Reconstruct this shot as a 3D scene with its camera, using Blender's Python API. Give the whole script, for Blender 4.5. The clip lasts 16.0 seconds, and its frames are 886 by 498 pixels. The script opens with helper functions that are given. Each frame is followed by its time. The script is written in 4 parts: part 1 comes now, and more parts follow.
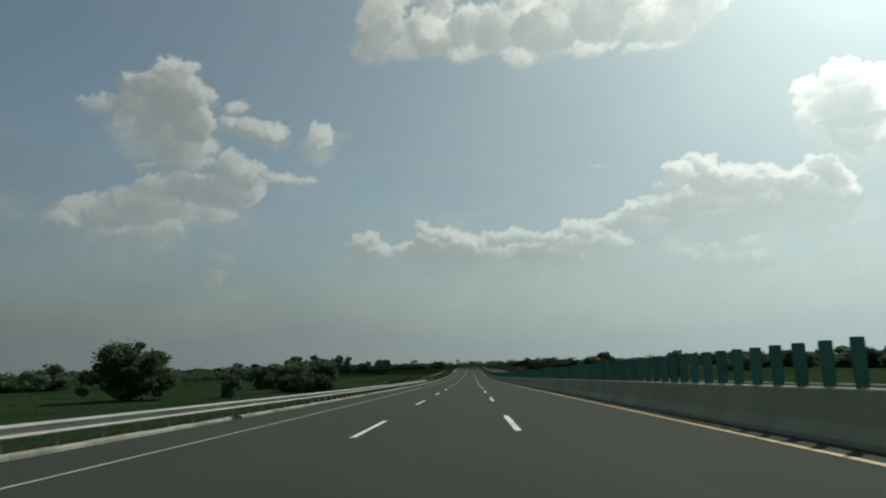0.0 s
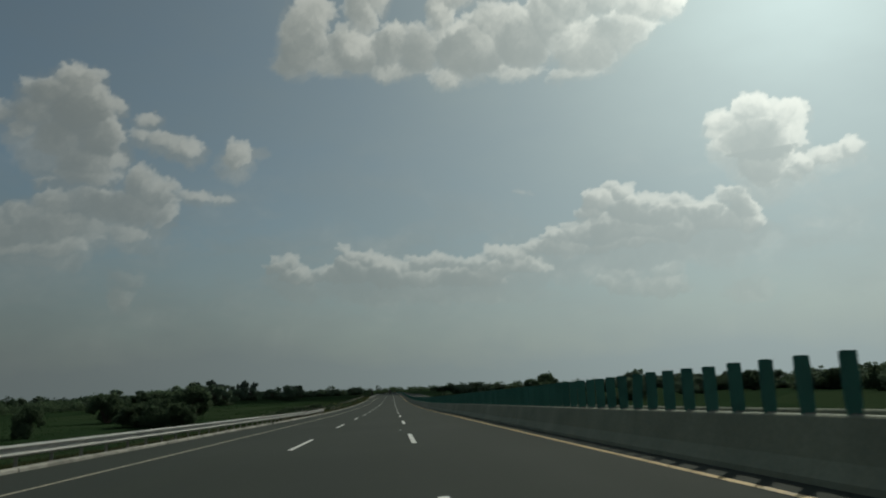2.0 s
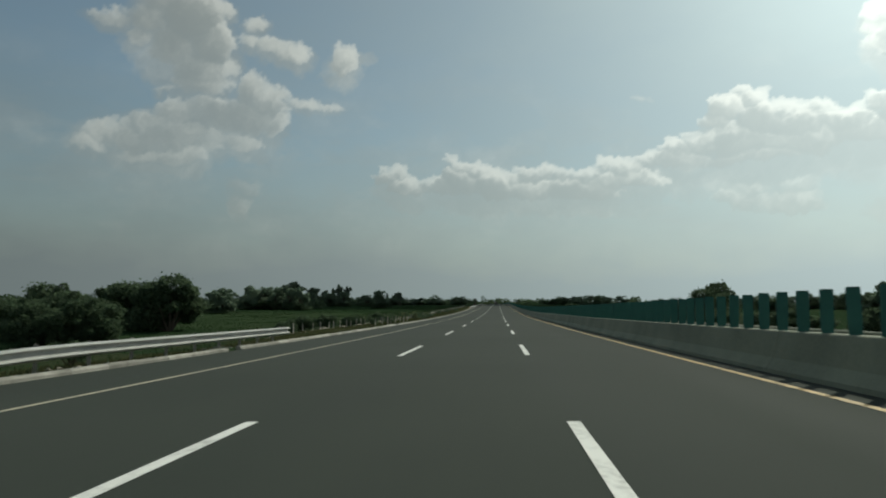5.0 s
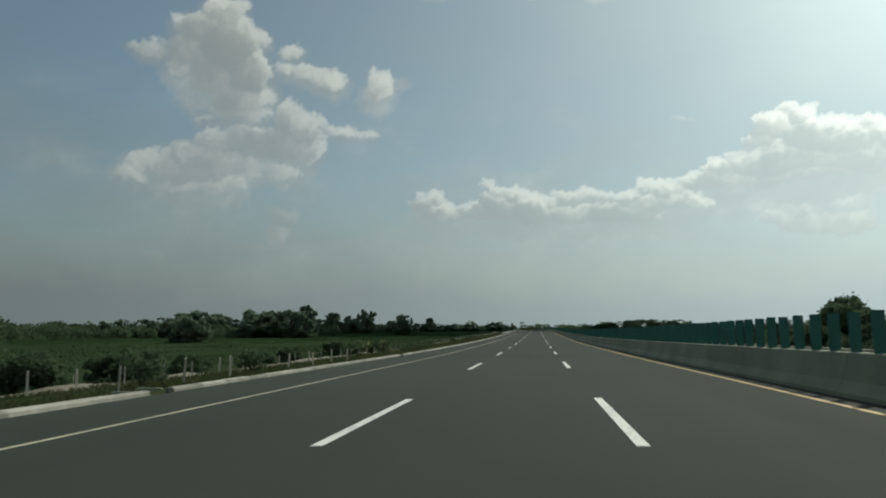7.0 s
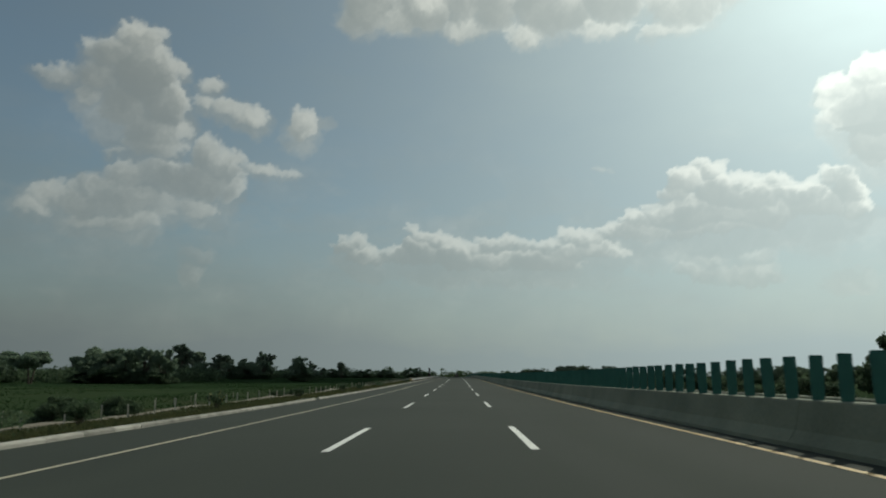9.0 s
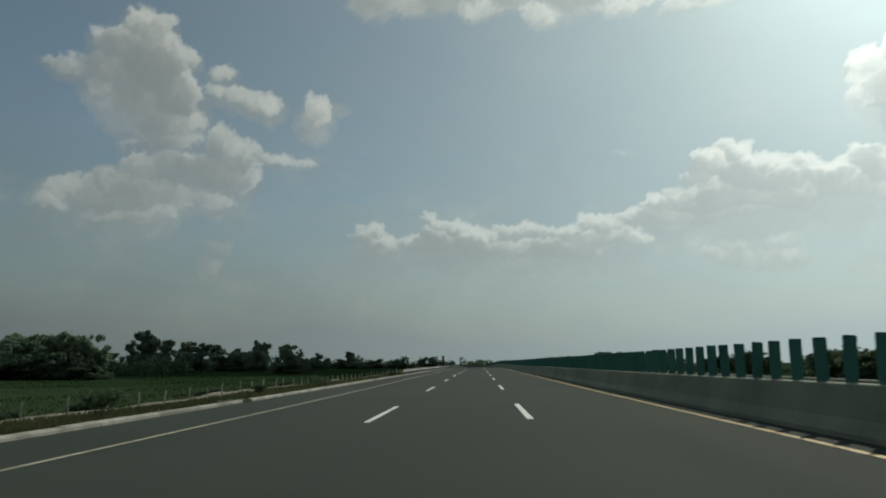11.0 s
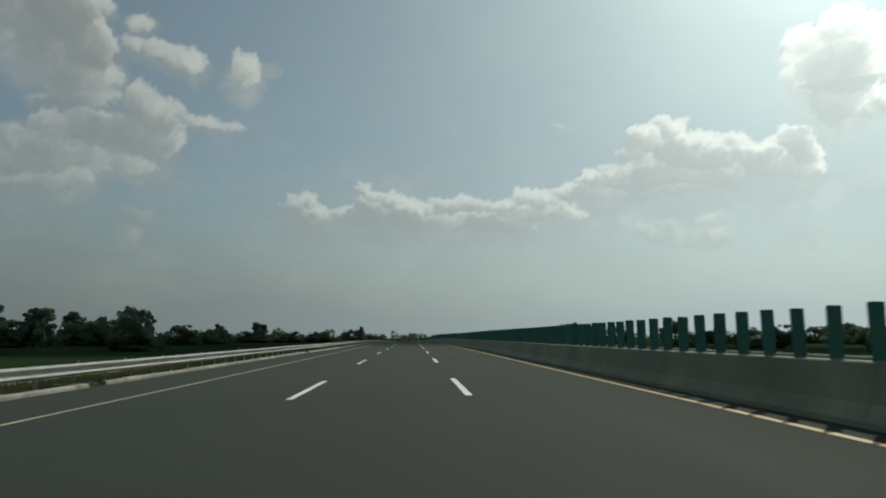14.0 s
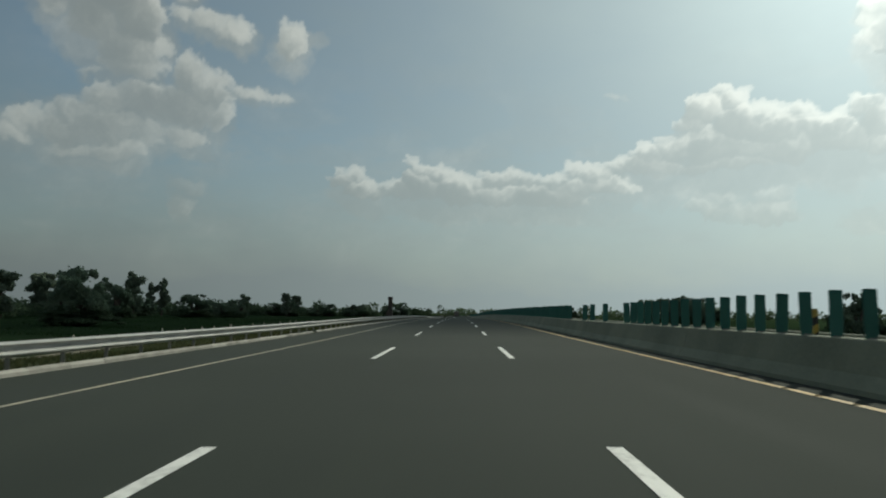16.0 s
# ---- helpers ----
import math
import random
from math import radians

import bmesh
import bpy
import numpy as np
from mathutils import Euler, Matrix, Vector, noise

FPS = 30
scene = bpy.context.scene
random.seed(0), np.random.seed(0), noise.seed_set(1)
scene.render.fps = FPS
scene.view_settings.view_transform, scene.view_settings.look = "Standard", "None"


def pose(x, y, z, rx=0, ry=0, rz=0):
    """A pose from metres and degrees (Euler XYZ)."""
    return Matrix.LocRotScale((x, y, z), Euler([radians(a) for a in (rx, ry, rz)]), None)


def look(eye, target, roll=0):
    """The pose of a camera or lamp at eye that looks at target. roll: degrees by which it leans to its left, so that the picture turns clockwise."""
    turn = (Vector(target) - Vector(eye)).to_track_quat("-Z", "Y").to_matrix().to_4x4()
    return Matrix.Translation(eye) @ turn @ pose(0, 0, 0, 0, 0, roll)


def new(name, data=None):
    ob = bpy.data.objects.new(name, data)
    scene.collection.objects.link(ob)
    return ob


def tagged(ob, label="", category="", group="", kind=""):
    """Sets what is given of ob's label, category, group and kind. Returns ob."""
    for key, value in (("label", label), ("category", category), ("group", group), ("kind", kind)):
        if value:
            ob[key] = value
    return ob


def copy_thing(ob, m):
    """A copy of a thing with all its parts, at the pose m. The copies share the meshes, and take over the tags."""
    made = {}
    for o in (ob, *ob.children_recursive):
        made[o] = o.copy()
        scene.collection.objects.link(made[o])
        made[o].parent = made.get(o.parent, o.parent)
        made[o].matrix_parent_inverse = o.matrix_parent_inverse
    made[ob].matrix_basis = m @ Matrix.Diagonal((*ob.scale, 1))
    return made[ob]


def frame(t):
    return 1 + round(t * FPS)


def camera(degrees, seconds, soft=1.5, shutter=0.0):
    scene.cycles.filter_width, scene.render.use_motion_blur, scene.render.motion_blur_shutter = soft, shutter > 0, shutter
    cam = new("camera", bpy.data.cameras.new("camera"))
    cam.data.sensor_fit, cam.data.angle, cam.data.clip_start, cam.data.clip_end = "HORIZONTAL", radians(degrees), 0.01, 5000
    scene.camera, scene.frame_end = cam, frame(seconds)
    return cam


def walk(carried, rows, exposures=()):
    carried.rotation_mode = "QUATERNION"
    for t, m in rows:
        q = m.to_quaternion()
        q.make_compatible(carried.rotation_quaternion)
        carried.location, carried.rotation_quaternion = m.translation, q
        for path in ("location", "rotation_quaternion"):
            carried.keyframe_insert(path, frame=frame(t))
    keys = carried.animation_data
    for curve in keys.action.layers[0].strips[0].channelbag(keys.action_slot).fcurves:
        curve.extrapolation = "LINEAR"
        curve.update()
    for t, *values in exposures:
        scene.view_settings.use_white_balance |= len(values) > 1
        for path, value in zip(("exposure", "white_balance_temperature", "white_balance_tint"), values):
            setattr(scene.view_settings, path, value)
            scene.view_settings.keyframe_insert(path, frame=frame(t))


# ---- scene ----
cam = camera(64.8, 16.0, soft=2.0, shutter=0.1)
PATH = [
    (0.0, (0.841, -15.770, 1.533), (0.490, -5.906, 3.143), -1.57),
    (0.5, (0.976, -3.471, 1.289), (1.435, 6.290, 3.412), -1.55),
    (1.0, (1.029, 8.429, 1.057), (1.641, 18.155, 3.298), -2.37),
    (1.5, (1.127, 20.567, 0.826), (1.902, 30.249, 3.204), -2.41),
    (2.0, (1.192, 32.516, 0.593), (1.959, 42.297, 2.529), -1.96),
    (2.5, (1.280, 45.071, 0.352), (2.017, 54.988, 1.406), 0.07),
    (3.0, (1.257, 56.847, 0.136), (2.333, 66.717, 1.330), -0.76),
    (3.5, (1.248, 69.345, -0.083), (2.277, 79.214, 1.157), 0.31),
    (4.0, (1.162, 81.040, -0.290), (1.512, 90.987, 0.675), -1.21),
    (4.5, (1.072, 93.624, -0.525), (0.625, 103.588, 0.197), -0.41),
    (7.0, (0.713, 154.061, -1.445), (-0.611, 163.910, -0.328), -0.15),
    (7.5, (0.640, 166.853, -1.587), (-0.710, 176.680, -0.316), -2.19),
    (8.0, (0.531, 178.934, -1.721), (-0.632, 188.767, -0.325), -2.49),
    (8.5, (0.480, 191.594, -1.852), (-0.315, 201.441, -0.297), -0.81),
    (9.0, (0.493, 203.503, -1.955), (0.267, 213.343, -0.187), 0.29),
    (11.5, (0.722, 266.164, -2.188), (0.199, 276.039, -0.698), -0.45),
    (12.0, (0.713, 277.943, -2.193), (0.287, 287.849, -0.887), -0.95),
    (12.5, (0.716, 290.821, -2.186), (0.396, 300.737, -0.932), -0.90),
    (13.0, (0.713, 302.851, -2.163), (0.599, 312.794, -1.098), -0.32),
    (13.5, (0.691, 315.607, -2.133), (0.831, 325.533, -0.931), -0.38),
    (14.0, (0.648, 327.501, -2.115), (1.088, 337.412, -0.854), -0.06),
    (14.5, (0.584, 340.357, -2.103), (0.758, 350.303, -1.079), -0.47),
    (15.0, (0.541, 353.103, -2.082), (0.544, 363.052, -1.077), 0.10),
    (15.5, (0.494, 364.815, -2.052), (0.381, 374.762, -1.029), 0.66),
    (16.0, (0.425, 377.511, -2.019), (0.182, 387.467, -1.113), 0.81),
]
EXPOSURES = [(0.0, 0.1), (0.5, -0.25), (1.0, -0.36), (1.5, -0.42), (2.0, -0.43), (2.5, -0.15), (3.0, -0.1), (4.0, -0.04), (4.5, 0.1), (7.0, 0.28), (7.5, 0.23), (8.0, 0.2), (8.5, 0.15), (9.0, 0.0), (12.5, 0.02), (13.5, 0.07), (16.0, 0.07)]
walk(cam, [(t, look(eye, target, roll)) for t, eye, target, roll in PATH],
     [(t, stops, 6600, -1) for t, stops in EXPOSURES])

# ---- world and sun ----
SKY_STRENGTH = 0.067
SUN_AZ, SUN_EL = 35.5, 42.5        # degrees right of the road's course, and above the horizon
world = bpy.data.worlds.new("sky")
scene.world = world
world.use_nodes = True
wn = world.node_tree.nodes
sky = wn.new("ShaderNodeTexSky")
sky.sky_type = "NISHITA"
sky.sun_disc = False
sky.sun_elevation, sky.sun_rotation = radians(SUN_EL), radians(SUN_AZ)
sky.air_density, sky.dust_density, sky.ozone_density = 1.0, 1.0, 1.0
sun = new("sun", bpy.data.lights.new("sun", "SUN"))
sun.data.energy, sun.data.angle, sun.data.color = 2.5, radians(0.6), (1.0, 0.94, 0.84)
to_sun = Vector((math.sin(radians(SUN_AZ)) * math.cos(radians(SUN_EL)), math.cos(radians(SUN_AZ)) * math.cos(radians(SUN_EL)), math.sin(radians(SUN_EL))))
sun.matrix_world = look(to_sun * 100, (0, 0, 0))


# ---- node helpers ----
class Nodes:
    """Short hand for building a node tree."""

    def __init__(self, tree):
        self.tree, self.n, self.l = tree, tree.nodes, tree.links

    def put(self, socket, value):
        if isinstance(value, (int, float, tuple, list)):
            socket.default_value = value
        else:
            self.l.new(value, socket)

    def math(self, op, a, b=0.0, c=0.0):
        m = self.n.new("ShaderNodeMath")
        m.operation = op
        for s, v in zip(m.inputs, (a, b, c)):
            self.put(s, v)
        return m.outputs[0]

    def vec(self, op, a, b=(0, 0, 0), c=(0, 0, 0), out=0):
        m = self.n.new("ShaderNodeVectorMath")
        m.operation = op
        for s, v in zip(m.inputs, (a, b, c)):
            self.put(s, v)
        return m.outputs[out]

    def noise(self, vector, scale, detail=4.0, rough=0.55, out=0):
        m = self.n.new("ShaderNodeTexNoise")
        self.put(m.inputs["Vector"], vector)
        m.inputs["Scale"].default_value, m.inputs["Detail"].default_value, m.inputs["Roughness"].default_value = scale, detail, rough
        return m.outputs[out]

    def ramp(self, fac, *stops):
        m = self.n.new("ShaderNodeValToRGB")
        el = m.color_ramp.elements
        while len(el) < len(stops):
            el.new(0.5)
        for e, (p, c) in zip(el, stops):
            e.position, e.color = p, (*c, 1)
        self.put(m.inputs[0], fac)
        return m.outputs[0]

    def span(self, v, a, b, c=0.0, d=1.0, smooth=True):
        m = self.n.new("ShaderNodeMapRange")
        m.interpolation_type = "SMOOTHSTEP" if smooth else "LINEAR"
        for s, q in zip(m.inputs, (v, a, b, c, d)):
            self.put(s, q)
        return m.outputs[0]

    def mix(self, fac, a, b, blend="MIX"):
        m = self.n.new("ShaderNodeMix")
        m.data_type, m.blend_type = "RGBA", blend
        self.put(m.inputs[0], fac)
        for s, v in ((m.inputs[6], a), (m.inputs[7], b)):
            self.put(s, (*v, 1) if isinstance(v, tuple) and len(v) == 3 else v)
        return m.outputs[2]


def bearings(k, way):
    """Azimuth and elevation in degrees, the nearness of the sun, and the thickness of the low haze, for a direction."""
    sep, comb = k.n.new("ShaderNodeSeparateXYZ"), k.n.new("ShaderNodeCombineXYZ")
    k.l.new(k.vec("NORMALIZE", way), sep.inputs[0])
    el = k.math("DEGREES", k.math("ARCSINE", sep.outputs[2]))
    k.l.new(k.math("DEGREES", k.math("ARCTAN2", sep.outputs[0], sep.outputs[1])), comb.inputs[0])
    k.l.new(el, comb.inputs[1])
    dist = k.vec("LENGTH", k.vec("SUBTRACT", comb.outputs[0], (36.0, 31.0, 0.0)), out=1)
    near_sun = k.math("POWER", 2.718, k.math("MULTIPLY", dist, -1.0 / 25.0))
    low = k.math("MULTIPLY", k.math("POWER", 2.718, k.math("MULTIPLY", k.math("MAXIMUM", el, 0.0), -1.0 / 14.0)), 1.15)
    return comb.outputs[0], dist, near_sun, low


def build_air():
    """The world: clear sky behind haze that thickens towards the horizon and the sun."""
    k = Nodes(world.node_tree)
    sky_uv, dist, near_sun, low = bearings(k, k.n.new("ShaderNodeTexCoord").outputs["Generated"])
    high = k.math("MULTIPLY", k.math("POWER", 2.718, k.math("MULTIPLY", dist, -1.0 / 62.0)), 0.97)
    wisp = k.math("MULTIPLY", k.math("SUBTRACT", k.noise(k.vec("MULTIPLY", sky_uv, (0.5, 1.0, 1.0)), 0.12, 4, 0.6), 0.5), 0.5)
    haze = k.math("MAXIMUM", k.math("MINIMUM", k.math("ADD", k.math("MAXIMUM", k.math("MAXIMUM", low, high), 0.3), wisp), 1.0), 0.0)
    haze_colour = k.vec("SCALE", k.mix(k.math("MINIMUM", low, 1.0), (0.832, 0.965, 1.0), (0.848, 0.98, 1.045)), (0, 0, 0))
    k.put(haze_colour.node.inputs["Scale"], k.math("MULTIPLY_ADD", near_sun, 1.29, 0.106))
    air = k.vec("MULTIPLY", sky.outputs[0], (0.955 * SKY_STRENGTH, SKY_STRENGTH, 0.945 * SKY_STRENGTH))
    k.l.new(k.mix(haze, air, haze_colour), k.n["Background"].inputs[0])
    k.n["Background"].inputs[1].default_value = 1.0


build_air()


def surface(name, rough=0.8, metal=0.0):
    mat = bpy.data.materials.new(name)
    mat.use_nodes = True
    k = Nodes(mat.node_tree)
    b = k.n["Principled BSDF"]
    b.inputs["Roughness"].default_value, b.inputs["Metallic"].default_value = rough, metal
    return mat, k, b


def place_of(k, out="Position"):
    return k.n.new("ShaderNodeNewGeometry").outputs[out]


def bump(k, b, height, strength=0.3, distance=0.02):
    m = k.n.new("ShaderNodeBump")
    m.inputs["Strength"].default_value, m.inputs["Distance"].default_value = strength, distance
    k.put(m.inputs["Height"], height)
    k.l.new(m.outputs[0], b.inputs["Normal"])


def two_scale(name, dark, light, coarse, fine, rough=0.85, relief=0.3, metal=0.0, per_object=0.0):
    """Plain weathered stuff: stains at a coarse scale, grain at a fine one."""
    mat, k, b = surface(name, rough, metal)
    p = place_of(k)
    a, f = k.noise(p, coarse, 4), k.noise(p, fine, 3, 0.7)
    fac = k.math("ADD", k.math("MULTIPLY", a, 0.65), k.math("MULTIPLY", f, 0.35))
    if per_object:
        r = k.n.new("ShaderNodeObjectInfo").outputs["Random"]
        fac = k.math("ADD", fac, k.math("MULTIPLY", k.math("SUBTRACT", r, 0.5), per_object))
    k.l.new(k.ramp(fac, (0.3, dark), (0.7, light)), b.inputs["Base Color"])
    if relief:
        bump(k, b, f, relief, 0.01)
    return mat


def asphalt_mat():
    mat, k, b = surface("asphalt", 0.9)
    b.inputs["Specular IOR Level"].default_value = 0.12
    p = place_of(k)
    along = k.vec("MULTIPLY", p, (1.0, 0.03, 1.0))
    streak = k.noise(along, 0.8, 4, 0.6)          # wheel tracks and long stains
    patch = k.noise(p, 0.12, 3)
    grain = k.noise(p, 60.0, 3, 0.7)
    fac = k.math("ADD", k.math("MULTIPLY", streak, 0.45), k.math("ADD", k.math("MULTIPLY", patch, 0.3), k.math("MULTIPLY", grain, 0.25)))
    k.l.new(k.ramp(fac, (0.36, (0.0298, 0.0362, 0.0305)), (0.64, (0.0455, 0.053, 0.0445))), b.inputs["Base Color"])
    k.l.new(k.span(streak, 0.3, 0.7, 0.85, 0.95), b.inputs["Roughness"])
    bump(k, b, grain, 0.35, 0.006)
    return mat


def paint_mat(name, light, worn):
    mat, k, b = surface(name, 0.6)
    p = place_of(k)
    wear = k.math("ADD", k.math("MULTIPLY", k.noise(p, 9.0, 5, 0.7), 0.6), k.math("MULTIPLY", k.noise(p, 0.7, 3), 0.4))
    k.l.new(k.ramp(wear, (0.36, worn), (0.5, light)), b.inputs["Base Color"])
    return mat


def leaf_mat(name, dark, light, scale=0.35):
    mat, k, b = surface(name, 0.95)
    b.inputs["Specular IOR Level"].default_value = 0.05
    p = place_of(k)
    isle = k.n.new("ShaderNodeNewGeometry").outputs["Random Per Island"]
    fac = k.math("ADD", k.math("MULTIPLY", k.noise(p, scale, 3), 0.6), k.math("MULTIPLY", isle, 0.4))
    colour = k.ramp(fac, (0.25, dark), (0.75, light))
    k.l.new(colour, b.inputs["Base Color"])
    thin, both = k.n.new("ShaderNodeBsdfTranslucent"), k.n.new("ShaderNodeAddShader")     # light coming through the leaf
    k.l.new(colour, thin.inputs[0])
    k.l.new(b.outputs[0], both.inputs[0])
    k.l.new(thin.outputs[0], both.inputs[1])
    k.l.new(both.outputs[0], k.n["Material Output"].inputs[0])
    return mat


def field_mat():
    """Bare soil, grass and strips of crop in plots of their own."""
    mat, k, b = surface("field", 1.0)
    b.inputs["Specular IOR Level"].default_value = 0.0
    p = place_of(k)
    plot = k.n.new("ShaderNodeTexVoronoi")
    plot.inputs["Scale"].default_value = 0.013
    k.l.new(k.vec("MULTIPLY", p, (1.0, 0.55, 0.0)), plot.inputs["Vector"])
    tone = k.n.new("ShaderNodeSeparateColor")
    k.l.new(plot.outputs["Color"], tone.inputs[0])
    fine, mid = k.noise(p, 3.0, 4, 0.7), k.noise(p, 0.08, 4)
    fac = k.math("ADD", k.math("MULTIPLY", tone.outputs[0], 0.35), k.math("ADD", k.math("MULTIPLY", mid, 0.35), k.math("MULTIPLY", fine, 0.3)))
    green = k.ramp(fac, (0.2, (0.018, 0.033, 0.016)), (0.5, (0.025, 0.044, 0.021)), (0.8, (0.037, 0.053, 0.027)))
    dry = k.math("MULTIPLY", k.span(k.noise(p, 0.35, 4, 0.65), 0.55, 0.7), 0.25)
    side = k.n.new("ShaderNodeSeparateXYZ")
    k.l.new(p, side.inputs[0])
    verge = k.math("MULTIPLY", k.math("MULTIPLY", k.span(side.outputs[0], -48.0, -16.0), k.math("LESS_THAN", side.outputs[0], 0.0)), k.span(k.noise(p, 0.16, 5, 0.65), 0.36, 0.62, 0.0, 0.6))      # dry rough ground beside the road
    k.l.new(k.mix(k.math("MAXIMUM", dry, verge), green, (0.06, 0.054, 0.033)), b.inputs["Base Color"])
    bump(k, b, fine, 0.6, 0.1)
    return mat


ASPHALT = asphalt_mat()
WHITE_PAINT = paint_mat("white_road_paint", (0.72, 0.72, 0.68), (0.4, 0.4, 0.38))
EDGE_PAINT = paint_mat("edge_paint", (0.44, 0.40, 0.29), (0.16, 0.155, 0.13))
YELLOW_PAINT = paint_mat("yellow_road_paint", (0.5, 0.34, 0.115), (0.24, 0.19, 0.1))
CONCRETE = two_scale("barrier_concrete", (0.125, 0.14, 0.102), (0.25, 0.267, 0.197), 0.5, 14.0, 0.9, 0.25)
KERB = two_scale("kerb_concrete", (0.155, 0.15, 0.128), (0.4, 0.385, 0.34), 1.6, 14.0, 0.9, 0.6, 0.0, 0.25)
POST_CONCRETE = two_scale("post_concrete", (0.38, 0.35, 0.28), (0.58, 0.53, 0.43), 2.0, 25.0, 0.9, 0.3, 0.0, 0.3)
GALVANISED = two_scale("galvanised_steel", (0.27, 0.275, 0.26), (0.43, 0.43, 0.41), 1.5, 30.0, 0.55, 0.05, 0.0)
POST_STEEL = two_scale("post_steel", (0.17, 0.16, 0.135), (0.3, 0.285, 0.245), 2.0, 30.0, 0.7, 0.1, 0.0)


def panel_mat():
    mat = two_scale("green_plastic", (0.034, 0.132, 0.11), (0.058, 0.19, 0.16), 1.5, 18.0, 0.55, 0.03, 0.0, 0.35)
    k = Nodes(mat.node_tree)
    b = k.n["Principled BSDF"]
    thin, both = k.n.new("ShaderNodeBsdfTranslucent"), k.n.new("ShaderNodeMixShader")
    thin.inputs[0].default_value = (0.028, 0.15, 0.12, 1)
    both.inputs[0].default_value = 0.35
    k.l.new(b.outputs[0], both.inputs[1])
    k.l.new(thin.outputs[0], both.inputs[2])
    k.l.new(both.outputs[0], k.n["Material Output"].inputs[0])
    return mat


PANEL_GREEN = panel_mat()
DARK = two_scale("dark_rubber", (0.012, 0.012, 0.012), (0.03, 0.03, 0.03), 3.0, 30.0, 0.8, 0.1)
EARTH = two_scale("bare_earth", (0.1, 0.087, 0.064), (0.2, 0.18, 0.14), 0.4, 6.0, 0.95, 0.6)
BARK = two_scale("bark", (0.05, 0.04, 0.03), (0.13, 0.105, 0.08), 1.5, 14.0, 0.95, 0.6)
FIELD = field_mat()
LEAF = leaf_mat("leaf_dark", (0.084, 0.112, 0.078), (0.104, 0.136, 0.096))
LEAF_SCRUB = leaf_mat("leaf_scrub", (0.035, 0.052, 0.03), (0.052, 0.073, 0.042))
LEAF_PALE = leaf_mat("leaf_grey_green", (0.09, 0.112, 0.085), (0.115, 0.142, 0.1))
GRASS = leaf_mat("grass_blades", (0.02, 0.028, 0.012), (0.055, 0.055, 0.026), 0.12)
CROP = leaf_mat("crop_leaves", (0.011, 0.025, 0.0085), (0.018, 0.035, 0.0115), 0.05)
HAZARD_YELLOW = two_scale("marker_yellow", (0.32, 0.22, 0.035), (0.44, 0.31, 0.06), 4.0, 30.0, 0.5, 0.05)
HAZARD_BLACK = two_scale("marker_black", (0.01, 0.01, 0.01), (0.03, 0.03, 0.03), 4.0, 30.0, 0.6, 0.05)
BLOOM = two_scale("yellow_bloom", (0.5, 0.42, 0.12), (0.68, 0.6, 0.25), 4.0, 30.0, 0.7, 0.0)
TRUCK_PAINT = two_scale("truck_paint", (0.06, 0.055, 0.05), (0.16, 0.14, 0.12), 0.8, 8.0, 0.5, 0.05)
BRICK_RED = two_scale("old_brick", (0.05, 0.042, 0.036), (0.11, 0.09, 0.075), 0.6, 8.0, 0.9, 0.4)


# ---- mesh helpers ----
def mesh_part(name, verts, faces, mat, parent=None, label="", smooth=False):
    me = bpy.data.meshes.new(name)
    me.from_pydata([tuple(map(float, v)) for v in verts], [], [tuple(map(int, f)) for f in faces])
    me.materials.append(mat)
    if smooth:
        me.polygons.foreach_set("use_smooth", [True] * len(me.polygons))
    me.update()
    ob = new(name, me)
    if parent:
        ob.parent = parent
    if label:
        tagged(ob, label)
    return ob


def part(name, bm, mat, parent=None, label="", smooth=False):
    bmesh.ops.recalc_face_normals(bm, faces=bm.faces)
    me = bpy.data.meshes.new(name)
    bm.to_mesh(me)
    bm.free()
    me.materials.append(mat)
    if smooth:
        me.polygons.foreach_set("use_smooth", [True] * len(me.polygons))
    ob = new(name, me)
    if parent:
        ob.parent = parent
    if label:
        tagged(ob, label)
    return ob


def box(bm, x0, y0, z0, x1, y1, z1, bevel=0.0):
    made = bmesh.ops.create_cube(bm, size=1.0)["verts"]
    for v in made:
        v.co = Vector((x0 + (v.co.x + 0.5) * (x1 - x0), y0 + (v.co.y + 0.5) * (y1 - y0), z0 + (v.co.z + 0.5) * (z1 - z0)))
    if bevel:
        edges = list({e for v in made for e in v.link_edges})
        bmesh.ops.bevel(bm, geom=edges, offset=bevel, segments=1, affect="EDGES")


def tube(bm, a, b, ra, rb, sides=6):
    a, b = Vector(a), Vector(b)
    q = (b - a).to_track_quat("Z", "Y")
    rings = []
    for c, r in ((a, ra), (b, rb)):
        rings.append([bm.verts.new(c + q @ Vector((r * math.cos(i * math.tau / sides), r * math.sin(i * math.tau / sides), 0))) for i in range(sides)])
    for i in range(sides):
        bm.faces.new((rings[0][i], rings[0][(i + 1) % sides], rings[1][(i + 1) % sides], rings[1][i]))
    bm.faces.new(rings[1])
    bm.faces.new(list(reversed(rings[0])))


# ---- the lie of the land ----
KNOT0, KNOT_STEP = -100.0, 30.0
KNOTS = [2.1, 1.45, 0.82, 0.19, -0.40, -0.98, -1.51, -2.05, -2.50, -2.85, -3.15, -3.33, -3.41, -3.41, -3.35, -3.31, -3.24, -3.21,
         -3.12, -3.11, -3.15, -3.29, -3.49, -3.72, -3.95, -4.15, -4.32, -4.45, -4.55, -4.6, -4.62, -4.62]
CROSSFALL = 0.0183
FIELD_Z = -5.2


